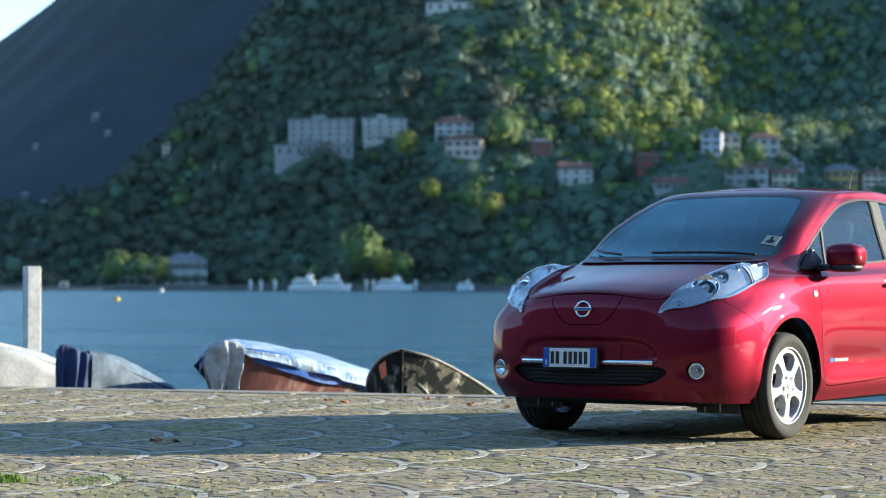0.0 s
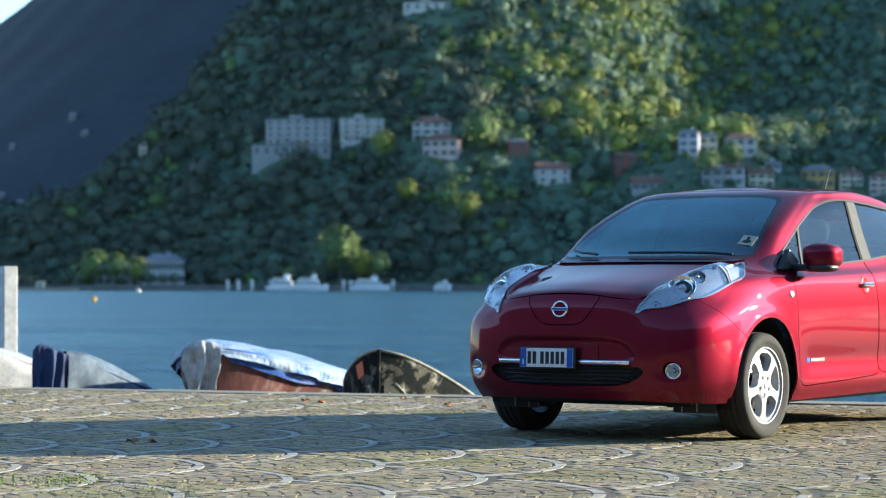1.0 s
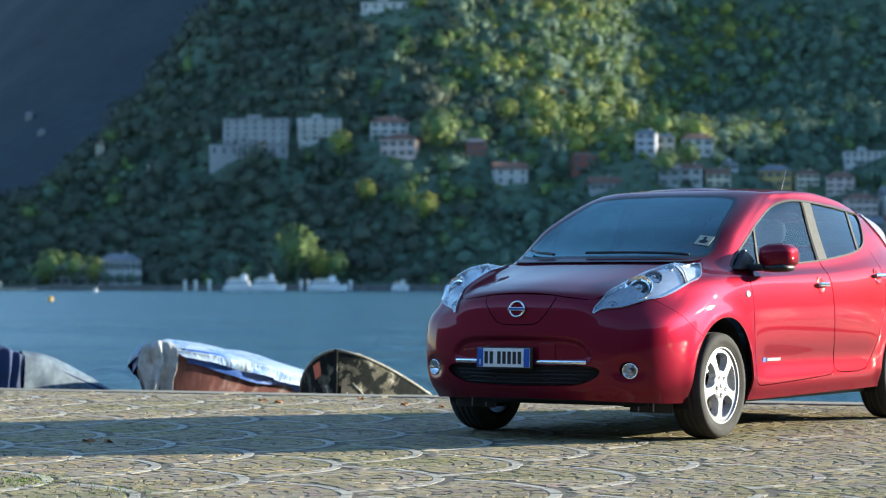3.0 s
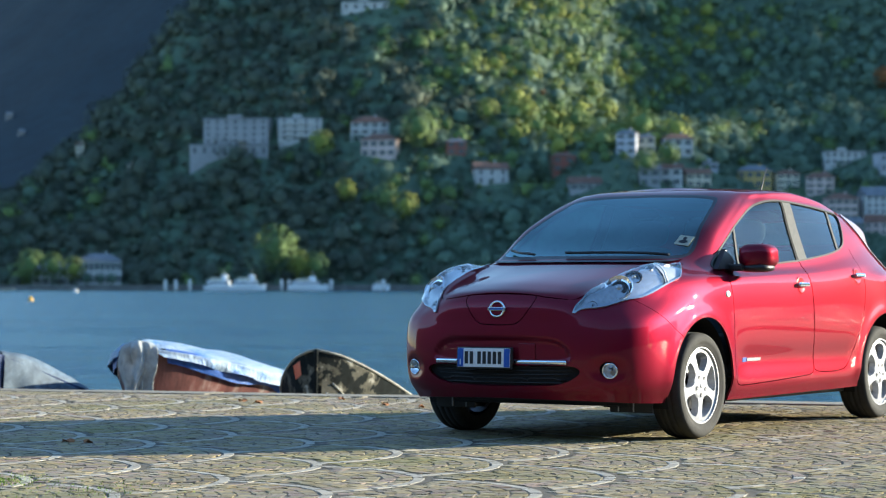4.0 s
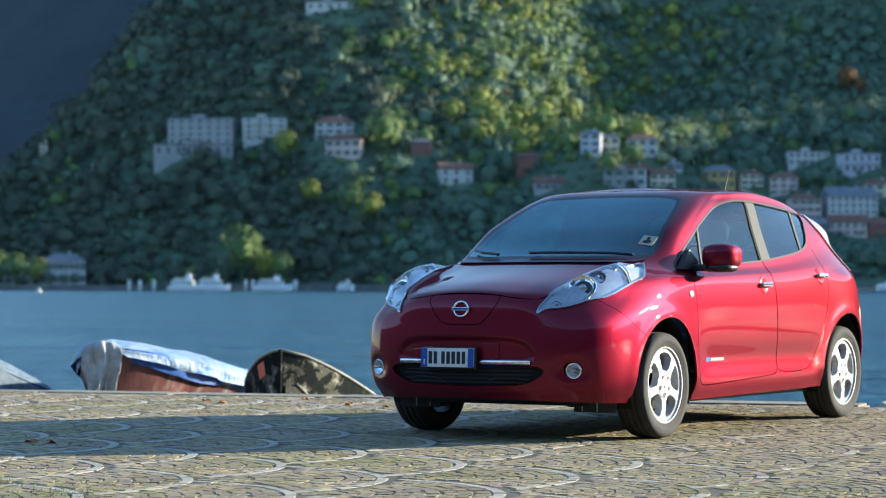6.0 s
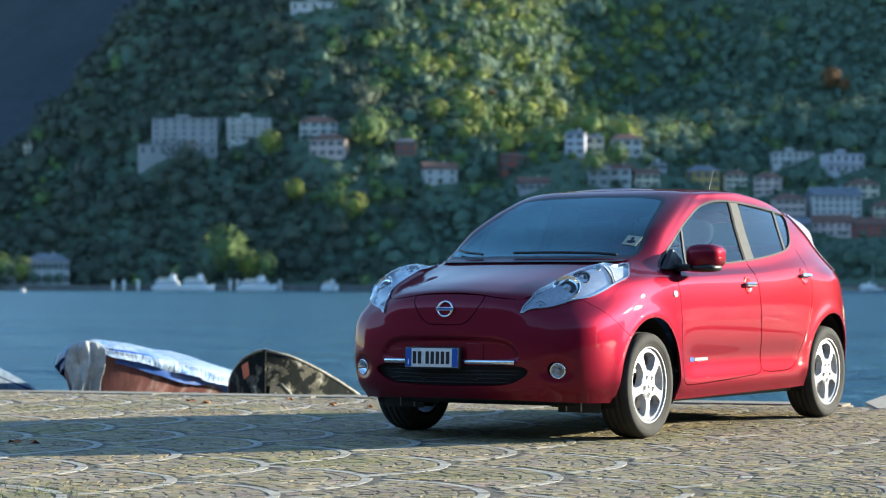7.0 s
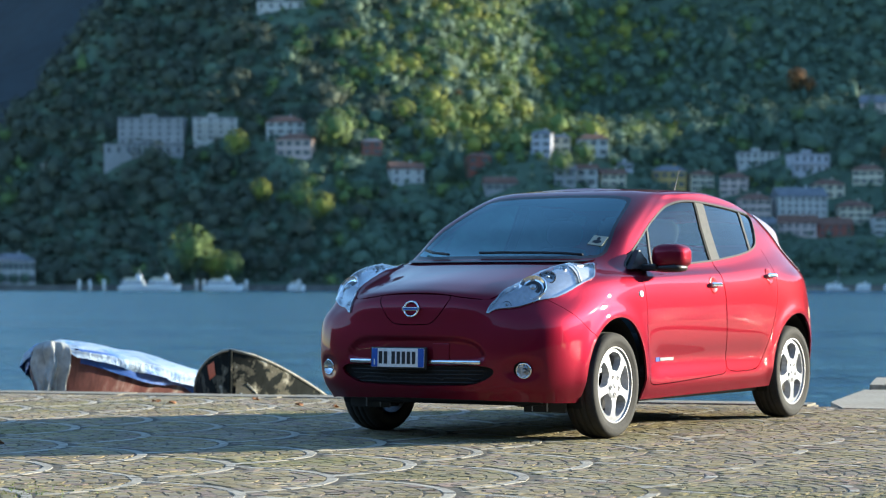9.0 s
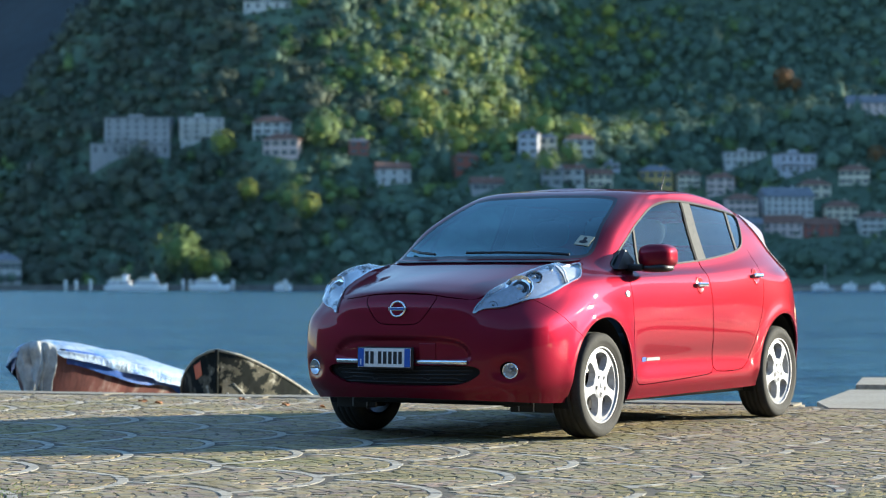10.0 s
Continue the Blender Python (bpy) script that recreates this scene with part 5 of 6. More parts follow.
house("cream town house with a hipped roof", 121.0, 1165.4, 11.1, 8.6, CREAMW, "hip", 3, 3)
house("pale pink town house", 134.7, 1152.4, 13.2, 8.8, PINK, "hip", 3, 3)
house("long white flat-roofed building", 152.2, 1193.5, 20.7, 6.8, WHITEW, "flat", 2, 6)
house("pale blue-grey flat-roofed building with balconies", 175.6, 1172.4, 19.0, 10.0, LILAC, "flat", 2, 5)
house("cream villa on the hillside", 201.1, 1159.9, 14.9, 7.5, CREAMW, "hip", 2, 4)
house("cream house with a tiled roof", 181.7, 1154.7, 14.8, 7.1, CREAMW, "hip", 2, 3)
house("pale pink apartment house by the lake", 142.1, 1122.7, 14.7, 10.7, PINK, "hip", 3, 4)
house("large white apartment house with many windows", 164.5, 1125.2, 24.1, 12.1, WHITEW, "gable", 4, 7)
house("cream apartment house by the lake", 190.4, 1131.8, 15.9, 8.9, CREAMW, "hip", 3, 4)
house("white house by the lake", 203.5, 1113.0, 14.8, 9.0, WHITEW, "hip", 3, 4)
house("reddish house by the lake", 177.9, 1113.7, 16.4, 5.6, BRICK, "gable", 2, 4)
house("pale pink low house by the lake", 160.1, 1114.8, 18.0, 6.6, PINK, "gable", 2, 5)
house("grey house by the lake", 141.4, 1102.1, 14.2, 6.0, GREY, "gable", 2, 4)
house("white villa high on the hill", -94.2, 1270.3, 25.7, 4.8, WHITEW, "flat", 1, 5)
house("pale pink house high on the slope", 226.4, 1261.9, 22.5, 6.0, PINK, "gable", 2, 5)
house("white lakeside villa with a grey hipped roof", -201.2, 1076.0, 19.7, 11.3, WHITEW, "hip", 2, 8)
house("grey lakeside house with a low roof", -222.2, 1076.0, 19.7, 7.4, WHITEW, "hip", 2, 5)
house("small tower house on the ridge", -235.5, 1204.6, 4.0, 6.9, CREAMW, "hip", 3, 1)
house("small cream house among the trees", -207.4, 1188.9, 2.0, 5.1, CREAMW, "hip", 3, 1)

# far town at the foot of the distant mountain
for k, (way, y) in enumerate([(-0.2522, 3116), (-0.2261, 3141), (-0.2571, 2898), (-0.263, 2864), (-0.2556, 2818), (-0.263, 2800), (-0.2591, 2773), (-0.249, 2849), (-0.2441, 2821), (-0.2208, 3059)]):
    h = new("house")
    tagged(h, "small pale house of the distant town", "house", "houses of the distant town")
    climb = np.clip((y - 2550) / 1900, 0, 1)
    h.location = (way * y, y, float(y * np.interp(way, [-.2645, -.2443, -.20], [.1055, .122, .156]) * (1 - (1 - climb) ** 2)))
    w, t = random.uniform(6, 11), random.uniform(5, 9)
    part("wall", box(-w / 2, w / 2, 0, 9, -14, t, .05), FARWALL, h)
    part("roof", mesh_of("roof", [(-w / 2, -.5, t), (w / 2, -.5, t), (w / 2, 9.5, t), (-w / 2, 9.5, t), (-w * .3, 4.5, t + 2.5), (w * .3, 4.5, t + 2.5)], [(0, 1, 5, 4), (1, 2, 5), (2, 3, 4, 5), (3, 0, 4)], SLATE), SLATE, h)
    for i in range(3):
        wn = new("window", win_mesh)
        wn.parent = h
        wn.matrix_local = pose(w * (i - 1) * .3, -.03, t * .5) @ Matrix.Diagonal((1.6, 1, 2.2, 1))

# promenade wall and landing stages of the far shore
v, f = prism([(-420, 1062), (420, 1046), (420, 1058), (-420, 1074)], -3, WATER + 2.6)
tagged(new("shore_wall", mesh_of("shore_wall", v, f, SHOREWALL)), "dark stone promenade wall along the far shore", "wall", kind="structure")
for x0, x1, y in ((-300, -235, 1049.0), (128, 215, 1030.0)):
    v, f = prism([(x0, y), (x1, y), (x1, y + 5), (x0, y + 5)], -3, WATER + 1.3)
    tagged(new("landing_stage", mesh_of("landing_stage", v, f, CONCRETE)), "low pale landing stage on the far shore", "jetty", kind="structure")

hut = new("boat_hut")
tagged(hut, "small tan boat hut on the landing stage", "hut")
hut.location = (-252.0, 1050.5, WATER + 1.3)
part("wall", box(-1.8, 1.8, 0, 3, 0, 3.0, .05), CREAMW, hut)
part("roof", box(-2.1, 2.1, -.3, 3.3, 3.0, 3.3, .05), TILES, hut)
part("door", box(-.5, .5, -.06, .02, 0, 2.0, .02), PANE, hut)


def ferry(label, x, y, L, high):
    b = new("ferry")
    tagged(b, label, "ferry boat", "ferries at the far shore")
    b.matrix_world = pose(x, y, WATER - .1, 0, 0, random.uniform(-8, 8))
    rows, v, f = 14, [], []
    for i in range(rows + 1):
        t = i / rows
        wd = 2.2 * (1 - max(0, (t - .6) / .4) ** 2)
        z = 2.2 + .9 * t ** 3
        v += [(L * (t - .5), -wd, z), (L * (t - .5) * .96, -wd * .6, 0), (L * (t - .5) * .96, wd * .6, 0), (L * (t - .5), wd, z)]
    for i in range(rows):
        for k in range(3):
            f.append((4 * i + k, 4 * i + k + 1, 4 * i + k + 5, 4 * i + k + 4))
        f.append((4 * i + 3, 4 * i, 4 * i + 4, 4 * i + 7))
    f.append((0, 3, 2, 1))
    part("hull", mesh_of("hull", v, f, SHIPWHITE), SHIPWHITE, b)
    part("cabin", box(-L * .40, L * .26, -1.7, 1.7, 2.1, 2.1 + high * .34, .15), SHIPWHITE, b)
    part("upper_deck", box(-L * .30, L * .05, -1.6, 1.6, 2.1 + high * .34, 2.1 + high * .52, .1), CREAMW, b)
    part("wheelhouse", box(L * .02, L * .18, -1.2, 1.2, 2.1 + high * .34, 2.1 + high * .68, .15), SHIPWHITE, b)
    for i in range(7):
        w = new("window", win_mesh)
        w.parent = b
        w.matrix_local = pose(-L * .36 + i * L * .095, -1.72, 2.9) @ Matrix.Diagonal((L * .06, 1, high * .16, 1))
    v, f = tube([(L * .1, 0, 2 + high * .6), (L * .1, 0, 2 + high * 1.0)], .12, 6)
    part("mast", mesh_of("mast", v, f, WHITEW), WHITEW, b)


ferry("white passenger ferry moored at the far shore", -141.5, 1046, 15.5, 7.5)
ferry("white passenger ferry with two decks at the shore", -129.0, 1043, 16.0, 7.5)
ferry("white passenger ferry lying at the landing", -102.5, 1044, 18.0, 6.5)
ferry("white motor yacht among the landing stages", -71.0, 1052, 8.0, 4.0)
ferry("small white motor boat at the landing stage", 128.0, 1046, 7.0, 3.0)
ferry("small white motor boat at the landing stage", 163.0, 1026, 7.0, 2.6)
ferry("small white motor boat at the landing stage", 176.0, 1026, 6.0, 2.6)
ferry("small white motor boat at the landing stage", 188.0, 1026, 6.5, 2.6)
pile = None
for px in (-.1590, -.1545, -.1485, -.1095, -.1065, -.0885, -.0660, -.0450):
    v, f = tube([(0, 0, -3), (0, 0, 4.6), (0, 0, 4.9)], [.75, .75, .3], 10)
    if pile is None:
        pile = tagged(new("mooring_post", mesh_of("mooring_post", v, f, CREAM, True)), "thick white mooring pile at the far landing", "mooring pile", "mooring piles")
        pile.location = (px * 1050, 1050, WATER)
    else:
        copy_thing(pile, pose(px * 1050, 1050, WATER))
sb = new("sailing_boat")
tagged(sb, "small white sailing boat with a bare mast", "sailing boat")
sb.location = (164.5, 1022, WATER)
smooth_part("hull", shifted(blob(4.5, 1.3, 1.0, 2.4, 18), Matrix.Translation((0, 0, .4))), WHITEW, sb)
v, f = tube([(0, 0, 1), (0, 0, 11.5)], .13, 6)
part("mast", mesh_of("mast", v, f, WHITEW), WHITEW, sb)


# ---- woods on the hillside ----
def tree_shape(seed, sprays=190, tall=1.15, size=0.22, cone=False):
    """Vertices and faces of a crown of unit radius: many small leaf sprays round a loose, lumpy core, on a short trunk."""
    rng = np.random.default_rng(seed)
    lumps = rng.normal(size=(13, 3))
    lumps = lumps / np.linalg.norm(lumps, axis=1, keepdims=True) * rng.uniform(0.30, 0.85, (13, 1))
    v, f = [], []
    bm = bmesh.new()
    bmesh.ops.create_icosphere(bm, subdivisions=1, radius=0.62)
    core = np.array([tuple(q.co) for q in bm.verts])
    faces = [[q.index for q in t.verts] for t in bm.faces]
    bm.free()
    d = np.max(core @ lumps.T, axis=1, keepdims=True)
    core = core * (0.66 + 0.62 * d) + rng.normal(size=core.shape) * 0.055
    v.append(core)
    f += faces
    k = len(core)
    dirs = rng.normal(size=(sprays, 3))
    dirs /= np.linalg.norm(dirs, axis=1, keepdims=True)
    reach = 0.52 + 0.54 * np.max(dirs @ lumps.T, axis=1, keepdims=True) + rng.uniform(-.08, .16, (sprays, 1))
    for c, w in zip(dirs * reach, dirs):
        a = np.cross(w + rng.normal(size=3) * 0.7, rng.normal(size=3))
        a /= np.linalg.norm(a) + 1e-9
        b = np.cross(w + rng.normal(size=3) * 0.5, a)
        b /= np.linalg.norm(b) + 1e-9
        s = size * rng.uniform(0.45, 1.0)
        v.append(np.array([c - a * s * .5, c + b * s * .45 + w * s * .12, c + a * s * .55, c - b * s * .4 + w * .1 * s]))
        f.append([k, k + 1, k + 2, k + 3] if np.cross(a, b) @ w < 0 else [k + 3, k + 2, k + 1, k])
        k += 4
    p = np.concatenate(v)
    p[:, 2] = p[:, 2] * tall
    if cone:
        h = (p[:, 2] + tall) / (2 * tall)
        p[:, :2] *= (1.25 - 1.1 * h)[:, None]
        p[:, 2] *= 1.7
    out = p + rng.normal(size=p.shape) * 0.14
    out /= np.linalg.norm(out, axis=1, keepdims=True) + 1e-9
    out += np.array([0, 0, 0.55])
    out /= np.linalg.norm(out, axis=1, keepdims=True) + 1e-9
    lowest = p[:, 2].min()
    p[:, 2] -= lowest - 0.45
    t = np.array([(0.09 * math.cos(a) * (1 if z < 0.1 else 0.6), 0.09 * math.sin(a) * (1 if z < 0.1 else 0.6), z) for z in (-0.4, 1.1) for a in np.arange(5) * 2 * math.pi / 5])
    f += [[k + i, k + (i + 1) % 5, k + 5 + (i + 1) % 5, k + 5 + i] for i in range(5)]
    p = np.concatenate([p, t])
    out = np.concatenate([out, t * np.array([1, 1, 0]) / 0.09])
    return p, f, out


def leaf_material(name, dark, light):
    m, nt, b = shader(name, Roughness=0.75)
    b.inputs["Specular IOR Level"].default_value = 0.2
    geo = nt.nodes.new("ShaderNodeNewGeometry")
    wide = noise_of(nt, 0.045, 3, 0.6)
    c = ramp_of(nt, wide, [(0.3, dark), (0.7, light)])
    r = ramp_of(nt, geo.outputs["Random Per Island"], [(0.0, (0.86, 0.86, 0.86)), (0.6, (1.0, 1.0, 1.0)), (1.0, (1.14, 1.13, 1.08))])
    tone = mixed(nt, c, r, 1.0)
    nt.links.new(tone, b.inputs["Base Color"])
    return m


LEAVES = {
    # Green lightened and blued in its colour to stand in for haze
    "green": leaf_material("hazed_green_foliage", (0.090, 0.140, 0.098), (0.122, 0.174, 0.114)),
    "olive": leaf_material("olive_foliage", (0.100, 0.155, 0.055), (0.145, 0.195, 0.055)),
    # Autumn yellow that also carries sunlight in its colour
    "yellow": leaf_material("sunlit_yellow_foliage", (0.165, 0.200, 0.042), (0.25, 0.260, 0.050)),
    # Darker brownish copy that carries the left slope's shade in its colour
    "brown": leaf_material("shade_darkened_foliage", (0.062, 0.078, 0.054), (0.086, 0.102, 0.068)),
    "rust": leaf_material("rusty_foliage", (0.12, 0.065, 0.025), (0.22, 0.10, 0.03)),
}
SINGLES = [tree_shape(40 + k, 900, 1.15, 0.15) for k in range(7)] + [tree_shape(60 + k, 700, 1.2, 0.15, True) for k in range(2)]
SHAPES = [tree_shape(k) for k in range(7)] + [tree_shape(20 + k, 200, 1.2, 0.2, True) for k in range(2)]


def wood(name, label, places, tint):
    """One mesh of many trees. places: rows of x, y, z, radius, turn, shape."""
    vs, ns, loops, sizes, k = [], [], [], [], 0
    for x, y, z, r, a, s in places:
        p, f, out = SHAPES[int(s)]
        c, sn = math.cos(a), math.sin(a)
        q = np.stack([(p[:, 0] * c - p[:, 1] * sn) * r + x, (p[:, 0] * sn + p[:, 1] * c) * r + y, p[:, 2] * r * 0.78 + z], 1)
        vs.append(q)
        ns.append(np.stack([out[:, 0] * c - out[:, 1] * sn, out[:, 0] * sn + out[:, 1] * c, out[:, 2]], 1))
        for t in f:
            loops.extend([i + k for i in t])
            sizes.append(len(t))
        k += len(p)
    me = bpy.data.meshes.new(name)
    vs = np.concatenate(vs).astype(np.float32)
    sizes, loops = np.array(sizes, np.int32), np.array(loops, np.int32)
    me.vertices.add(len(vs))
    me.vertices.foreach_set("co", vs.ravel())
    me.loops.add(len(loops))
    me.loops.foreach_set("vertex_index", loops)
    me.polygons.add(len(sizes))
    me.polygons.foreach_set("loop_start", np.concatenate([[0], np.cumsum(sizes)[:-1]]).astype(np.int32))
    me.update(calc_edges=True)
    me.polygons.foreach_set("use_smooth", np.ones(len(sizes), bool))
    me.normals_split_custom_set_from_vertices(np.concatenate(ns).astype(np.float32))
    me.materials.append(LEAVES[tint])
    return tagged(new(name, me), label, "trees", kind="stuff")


def clear_of_houses(x, y, r):
    for hx, hy, w, deep in CLEARINGS:
        if abs(x - hx * y / hy) < w / 2 + r * 0.55 and hy - deep < y < hy + 13:
            return False
    return True


def plant_hillside():
    rng = np.random.default_rng(5)
    rows = {k: [] for k in LEAVES}
    step_y = 1068.0
    while step_y < 1800:
        step = 6.2 if step_y < 1420 else 11.0
        lo, hi = -0.285 * step_y, 0.20 * step_y
        for x in np.arange(lo, hi, step):
            px, py = x + rng.uniform(-.45, .45) * step, step_y + rng.uniform(-.45, .45) * step
            r = rng.choice([rng.uniform(2.2, 3.8), rng.uniform(3.8, 5.8), rng.uniform(6.0, 9.2)], p=[.40, .40, .20]) * (1 if step_y < 1420 else 1.5)
            z = float(hill(px, py))
            if z < 3.0 and rng.random() < 0.6 or z / py > 0.142:
                continue
            if not clear_of_houses(px, py, r):
                if rng.random() < 0.15:
                    continue
                r = rng.uniform(1.3, 2.5)
            lobe = noise.noise((px / 60, py / 60, 3.3))
            # sunlit spur: lighter, yellower tints gather here to paint in the sun
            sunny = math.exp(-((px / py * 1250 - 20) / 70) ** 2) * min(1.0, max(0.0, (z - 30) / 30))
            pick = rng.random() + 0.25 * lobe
            # brown share grows leftwards, painting in the shade of that slope
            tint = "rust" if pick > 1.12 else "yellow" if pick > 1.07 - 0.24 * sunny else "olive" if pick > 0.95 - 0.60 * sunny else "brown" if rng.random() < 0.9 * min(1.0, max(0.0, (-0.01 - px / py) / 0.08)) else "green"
            shape = rng.integers(0, 7) if rng.random() > 0.035 else rng.integers(7, 9)
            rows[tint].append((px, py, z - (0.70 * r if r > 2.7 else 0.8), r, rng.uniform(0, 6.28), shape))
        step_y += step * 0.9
    names = {"green": "dense green trees on the hillside, colour lightened for haze", "olive": "olive green trees on the hillside, sunlight partly put into the colour", "yellow": "yellow autumn trees on the hillside, sunlight partly put into the colour", "brown": "dark brownish trees on the shaded hillside, shade put into their colour", "rust": "rusty brown autumn trees on the hillside"}
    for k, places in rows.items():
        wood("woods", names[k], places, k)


plant_hillside()


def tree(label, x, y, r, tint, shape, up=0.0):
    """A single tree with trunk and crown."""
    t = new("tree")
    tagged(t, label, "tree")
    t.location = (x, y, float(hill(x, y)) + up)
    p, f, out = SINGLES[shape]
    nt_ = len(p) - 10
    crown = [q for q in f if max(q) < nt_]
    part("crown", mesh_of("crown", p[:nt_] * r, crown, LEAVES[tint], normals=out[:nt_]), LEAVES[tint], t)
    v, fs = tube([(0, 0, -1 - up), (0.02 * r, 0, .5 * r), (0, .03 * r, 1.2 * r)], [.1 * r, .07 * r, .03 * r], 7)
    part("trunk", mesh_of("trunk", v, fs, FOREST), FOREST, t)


tree("yellow autumn tree beside the white apartment building", -107.4, 1159.0, 6.8, "yellow", 0, up=5.5)
tree("large rounded green tree among the villas", -59.3, 1164.7, 9, "olive", 1)
tree("dark green tree among the villas", -69.9, 1169.9, 6, "green", 2)
tree("sunlit yellow tree on the slope", -91.9, 1122.0, 5.6, "yellow", 3, up=3.0)
tree("sunlit yellow-green tree on the slope", -63.0, 1107.9, 6.3, "yellow", 4, up=3.0)
tree("sunlit yellow-green tree on the slope", -72.2, 1112.6, 6.2, "olive", 5, up=3.0)
tree("orange autumn tree on the shaded slope", 188.6, 1311.6, 6.5, "rust", 0)
tree("orange autumn tree on the shaded slope", 194.8, 1307.1, 4.5, "rust", 3)
tree("orange autumn tree beside a villa", 215.4, 1177.9, 5, "rust", 2)
tree("broad tree on the far lake shore", -118.5, 1066.0, 11, "olive", 3)
tree("broad tree on the far lake shore", -126.1, 1066.0, 8, "green", 5)
tree("yellow pointed tree on the far lake shore", -108.1, 1066.0, 6.5, "yellow", 3)
tree("small green tree on the far lake shore", -101.3, 1066.0, 6, "olive", 2)
tree("bright green tree beside the lakeside villa", -211.2, 1066.0, 5.5, "yellow", 4)
tree("bright green tree beside the lakeside villa", -220.6, 1066.0, 6.0, "olive", 1)
tree("dark clipped shrub below the lakeside villa", -193.9, 1066.0, 2.6, "green", 2)
tree("dark clipped shrub below the lakeside villa", -199.0, 1066.0, 2.4, "green", 5)
tree("dark clipped shrub below the lakeside villa", -205.3, 1066.0, 2.8, "green", 0)
tree("green tree beside the lakeside villa", -230.7, 1066.0, 7, "olive", 6)
tree("sunlit yellow tree on the ridge", 34.9, 1264.9, 6, "yellow", 2)
tree("sunlit yellow tree on the spur", -6.9, 1208.3, 6, "yellow", 1)
tree("sunlit yellow tree on the spur", -26.9, 1201.0, 6.5, "yellow", 6)
tree("green tree between the houses", 62.0, 1151.4, 6, "olive", 0)
tree("green tree between the houses", 50.2, 1133.4, 6, "olive", 5)
tree("tall dark conifer on the slope", 1.6, 1146.8, 6, "green", 7)
tree("tall dark conifer on the slope", -3.8, 1154.1, 6, "green", 8)


# ---- weeds and fallen leaves on the paving ----
GRASS = plain("green_weeds", (0.19, 0.29, 0.035), 0.8)
DRYLEAF = plain("fallen_leaf", (0.30, 0.13, 0.05), 0.8)


def weeds(x0, x1, y0, y1, count, tall, label):
    rng = np.random.default_rng(int(abs(x0) * 100))
    v, f = [], []
    for _ in range(count):
        cx, cy = rng.normal((x0 + x1) / 2, (x1 - x0) / 4), rng.normal((y0 + y1) / 2, (y1 - y0) / 4)
        h, a, w = tall * rng.uniform(.4, 1), rng.uniform(0, 6.28), rng.uniform(.002, .004)
        dx, dy = math.cos(a), math.sin(a)
        k = len(v)
        v += [(cx - dy * w, cy + dx * w, -.004), (cx + dy * w, cy - dx * w, -.004), (cx + dx * h * .25 + dy * w * .6, cy + dy * h * .25 - dx * w * .6, h * .65), (cx + dx * h * .25 - dy * w * .6, cy + dy * h * .25 + dx * w * .6, h * .65), (cx + dx * h * .6, cy + dy * h * .6, h)]
        f += [(k, k + 1, k + 2, k + 3), (k + 3, k + 2, k + 4)]
    tagged(new("weeds", mesh_of("weeds", v, f, GRASS)), label, "grass", kind="stuff")


weeds(-3.02, -2.78, 10.72, 10.86, 420, .045, "bright green grass tuft between the cobbles")
weeds(-2.70, -2.30, 10.5, 11.3, 420, .009, "low green weeds in the joints of the paving")
weeds(-2.4, -1.6, 10.0, 10.9, 260, .008, "sparse weeds in the joints of the paving")


def fallen_leaf(x, y, size, turn):
    pts = [(math.cos(a) * size * (1 + .35 * math.cos(3 * a)), math.sin(a) * size * .7 * (1 + .3 * math.cos(5 * a)), .012 + .012 * math.sin(2 * a)) for a in np.linspace(0, 6.28, 15)[:-1]]
    v = pts + [(q[0], q[1], q[2] - .002) for q in pts]
    n = len(pts)
    f = [tuple(range(n)), tuple(range(2 * n - 1, n - 1, -1))] + [(i, n + i, n + (i + 1) % n, (i + 1) % n) for i in range(n)]
    ob = tagged(new("fallen_leaf", mesh_of("fallen_leaf", v, f, DRYLEAF)), "curled brown fallen leaf on the cobbles", "leaf", "fallen leaves")
    ob.matrix_world = pose(x, y, 0, 0, 0, turn)


for x, y, s, a in ((-2.75, 13.65, .036, 20), (-2.62, 13.6, .034, 80), (-2.36, 18.6, .034, 10), (-2.2, 18.3, .04, 50), (-1.6, 18.9, .034, 90), (-1.2, 18.0, .034, 30), (-0.9, 17.7, .03, 70), (-0.2, 18.6, .034, 15), (2.2, 10.9, .03, 40), (-3.9, 11.2, .03, 0)):
    fallen_leaf(x, y, s, a)


# ---- cobbles, laid in overlapping fans edged with pale setts ----
FAN_R = 0.87
fan_a, fan_b, fan_0 = np.array([0.902, 0.150]), np.array([0.551, -0.767]), np.array([-2.014, 11.883])
fan_u = fan_a / np.linalg.norm(fan_a)
fan_w = np.array([-fan_u[1], fan_u[0]])


def loose(x, y):
    """Size factor of the stones: smaller in one patch, so its dark joints are wider."""
    return 0.86 if x > 1.45 + 0.5 * (y - 11) and y < 12.4 else 1.0


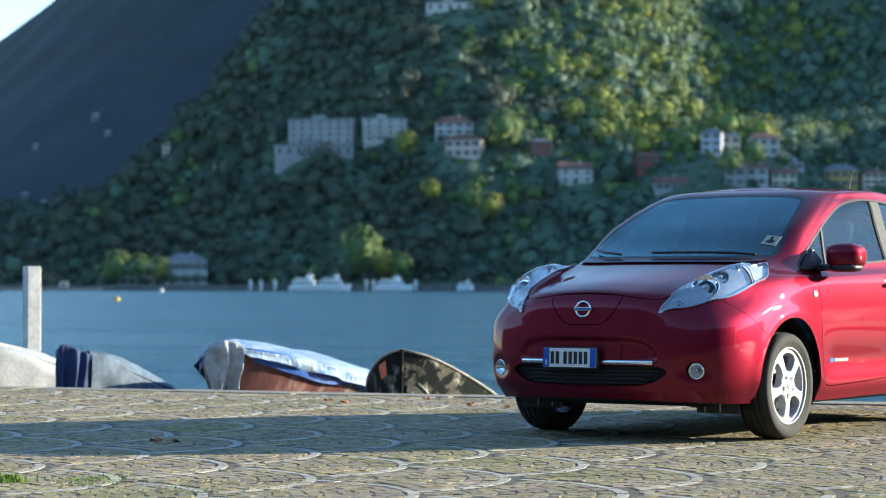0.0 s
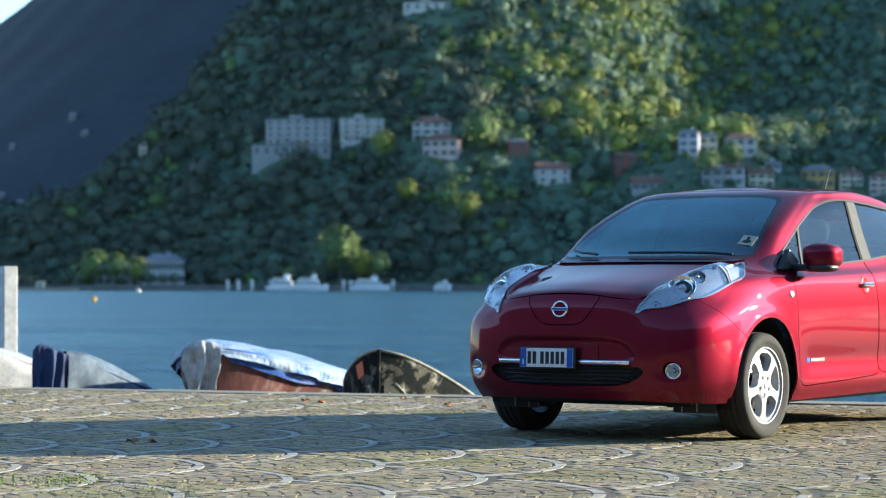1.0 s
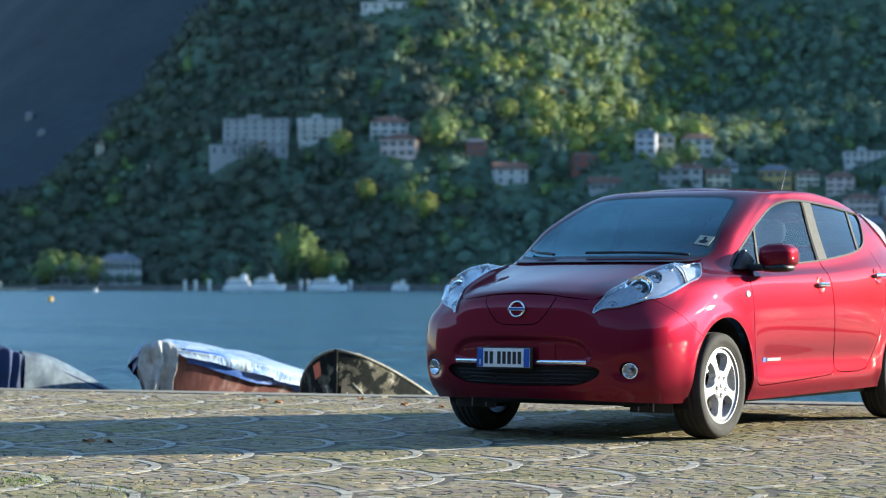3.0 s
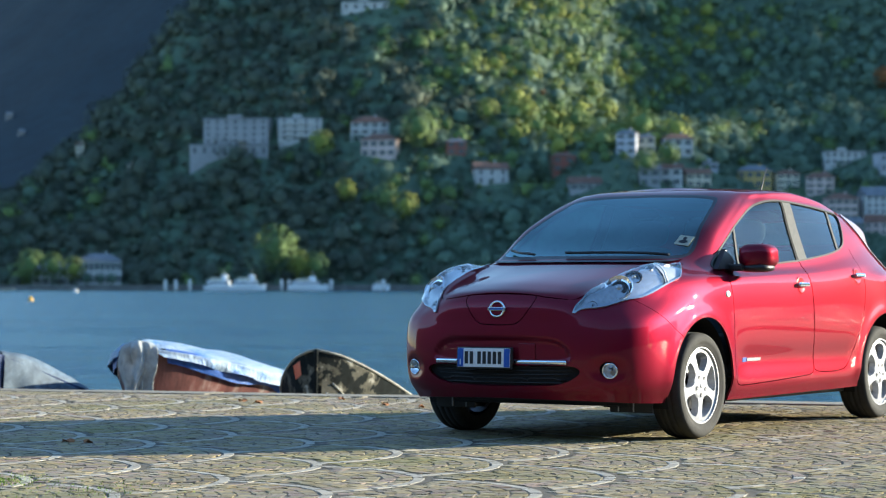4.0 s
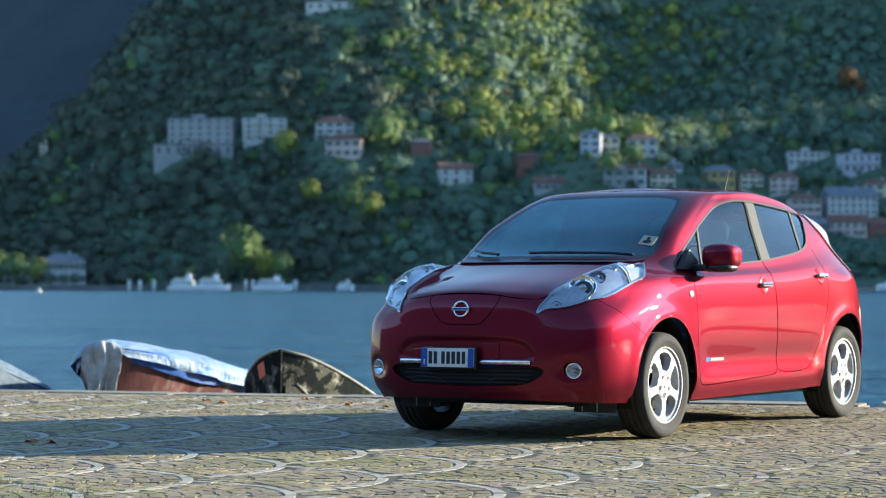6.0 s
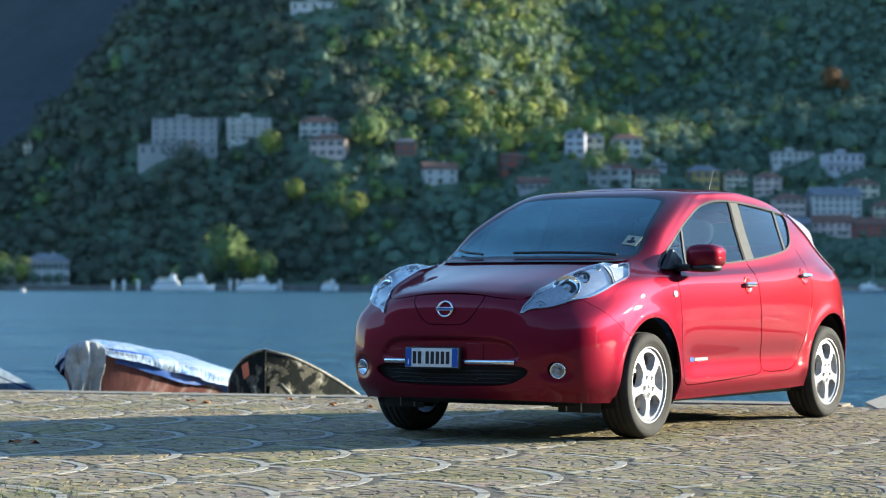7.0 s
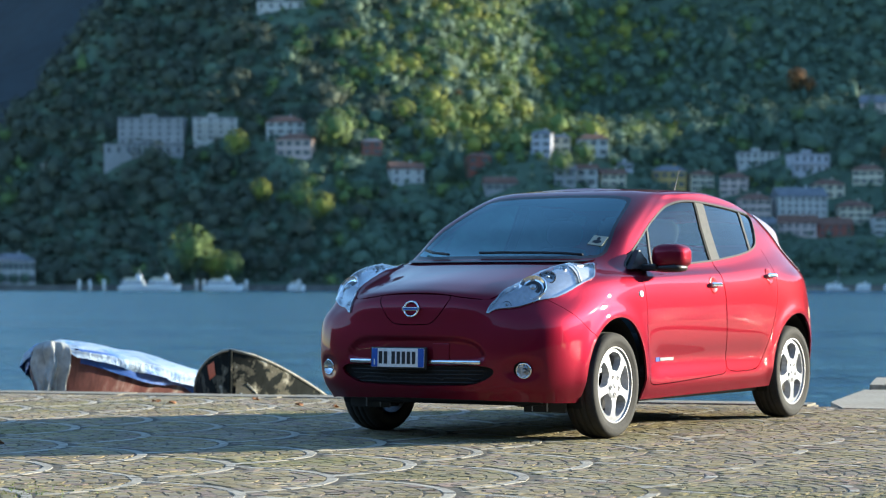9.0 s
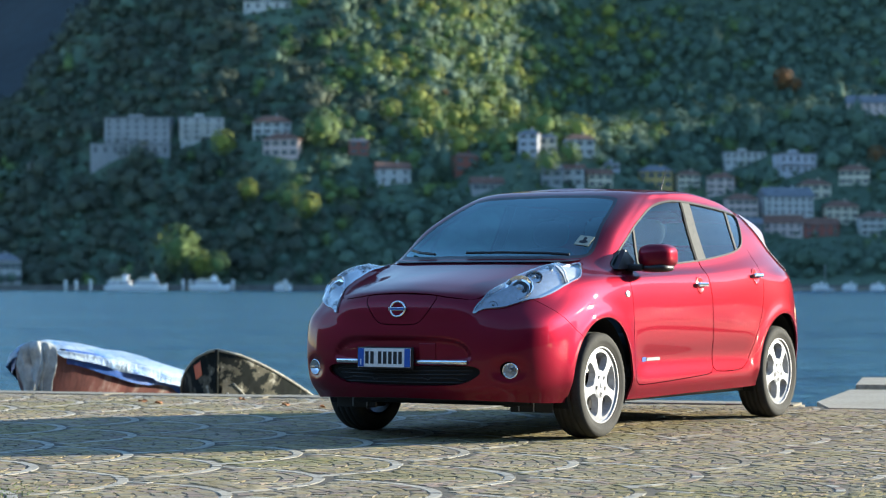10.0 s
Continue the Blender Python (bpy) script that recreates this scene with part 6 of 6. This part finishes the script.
def lay_cobbles():
    rng = np.random.default_rng(11)
    ij = np.array([(i, j) for i in range(-16, 24) for j in range(-14, 6)], float)
    apex = fan_0 + ij[:, :1] * fan_a + ij[:, 1:] * fan_b
    centres = apex - fan_u * FAN_R
    near = (apex[:, 1] > 8.4) & (apex[:, 1] < 22.8) & (apex[:, 0] > -8.2) & (apex[:, 0] < 6.5)
    use = centres[near]
    cu = centres @ fan_u
    out = []
    for c in use:
        mine = c @ fan_u
        rivals = centres[(np.hypot(*(centres - c).T) < 2 * FAN_R) & (cu < mine - 0.05)]
        r, ring = FAN_R - 0.034, 0
        while r > 0.05:
            wide = 0.056 if ring == 0 else 0.068
            n = max(3, int(2 * math.pi * r / (0.13 if ring == 0 else 0.078)))
            a = 2 * math.pi * (np.arange(n) + rng.random()) / n + rng.normal(size=n) * 0.012
            q = c + r * (np.cos(a)[:, None] * fan_u + np.sin(a)[:, None] * fan_w)
            free = np.ones(n, bool)
            for o in rivals:
                free &= np.hypot(*(q - o).T) > FAN_R + (0.015 if ring == 0 else 0.030)
            x, y = q[:, 0], q[:, 1]
            free &= (y > 9.7) & (y < 19.30 - 0.34 * x - 0.47) & (x > -0.272 * y - 0.3) & (x < 0.192 * y + 0.3)
            free &= ~((x > 2.82) & (y > 17.55))
            base = math.atan2(fan_u[1], fan_u[0])
            for (px, py), ang in zip(q[free], a[free]):
                pale = ring == 0 and rng.random() < np.clip(1.0 - (px - 0.3) / 1.3, 0.3, 1.0)
                if ring:
                    px, py = px + rng.normal() * 0.006, py + rng.normal() * 0.006
                out.append((px, py, base + ang, wide * rng.uniform(0.90, 1.01) * loose(px, py), 2 * math.pi * r / n * loose(px, py) * (rng.uniform(0.92, 0.98) if ring == 0 else rng.uniform(0.84, 0.95)), pale))
            r -= 0.069 if ring == 0 else 0.0715
            ring += 1
    return out


def sett_block(rng):
    """One worn sett, a unit across, with rounded top edges: 12 corners."""
    j = lambda: rng.uniform(-0.07, 0.07)
    low = [(x + j() * .5, y + j() * .5, -0.045) for x, y in ((-.5, -.5), (.5, -.5), (.5, .5), (-.5, .5))]
    mid = [(x + j(), y + j(), -0.0014) for x, y in ((-.5, -.5), (.5, -.5), (.5, .5), (-.5, .5))]
    top = [(x * .90 + j() * .7, y * .90 + j() * .7, rng.uniform(-0.0004, 0.0006)) for x, y in ((-.5, -.5), (.5, -.5), (.5, .5), (-.5, .5))]
    f = [(8, 9, 10, 11)] + [(a + i, a + (i + 1) % 4, a + 4 + (i + 1) % 4, a + 4 + i) for a in (0, 4) for i in range(4)]
    return np.array(low + mid + top), f


def pave_quay():
    rng = np.random.default_rng(3)
    stones = lay_cobbles()
    blocks = [sett_block(rng) for _ in range(12)]
    meshes = {}
    for pale in (False, True):
        mat = PALE_STONE if pale else STONE
        meshes[pale] = [mesh_of("pale_sett" if pale else "cobble", v, f, mat) for v, f in blocks]
    near = sorted(range(len(stones)), key=lambda i: stones[i][1] + 0.25 * abs(stones[i][0] + 0.3))[:300]
    near = set(near)
    rest = {False: ([], []), True: ([], [])}
    for i, (x, y, a, w, l, pale) in enumerate(stones):
        k = rng.integers(0, 12)
        z, tx, ty = rng.normal() * 0.0006, rng.normal() * 0.24, rng.normal() * 0.24
        m = pose(x, y, z, tx, ty, math.degrees(a)) @ Matrix.Diagonal((w, l, 1, 1))
        if i in near:
            ob = new("pale_sett" if pale else "cobble", meshes[pale][k])
            ob.parent = pave
            ob.matrix_local = m
        else:
            vs, fs = rest[pale]
            n = len(vs) * 12
            v, f = blocks[k]
            mm = np.array(m)
            vs.append(v @ mm[:3, :3].T + mm[:3, 3])
            fs += [tuple(q + n for q in t) for t in f]
    for pale, name, label, mat in ((False, "cobbles", "grey-brown porphyry cobbles laid in fans", STONE), (True, "pale_setts", "pale marble setts in curved lines", PALE_STONE)):
        vs, fs = rest[pale]
        ob = part(name, mesh_of(name, np.concatenate(vs), fs, mat), mat, pave, label)
        ob["kind"] = "stuff"


pave_quay()
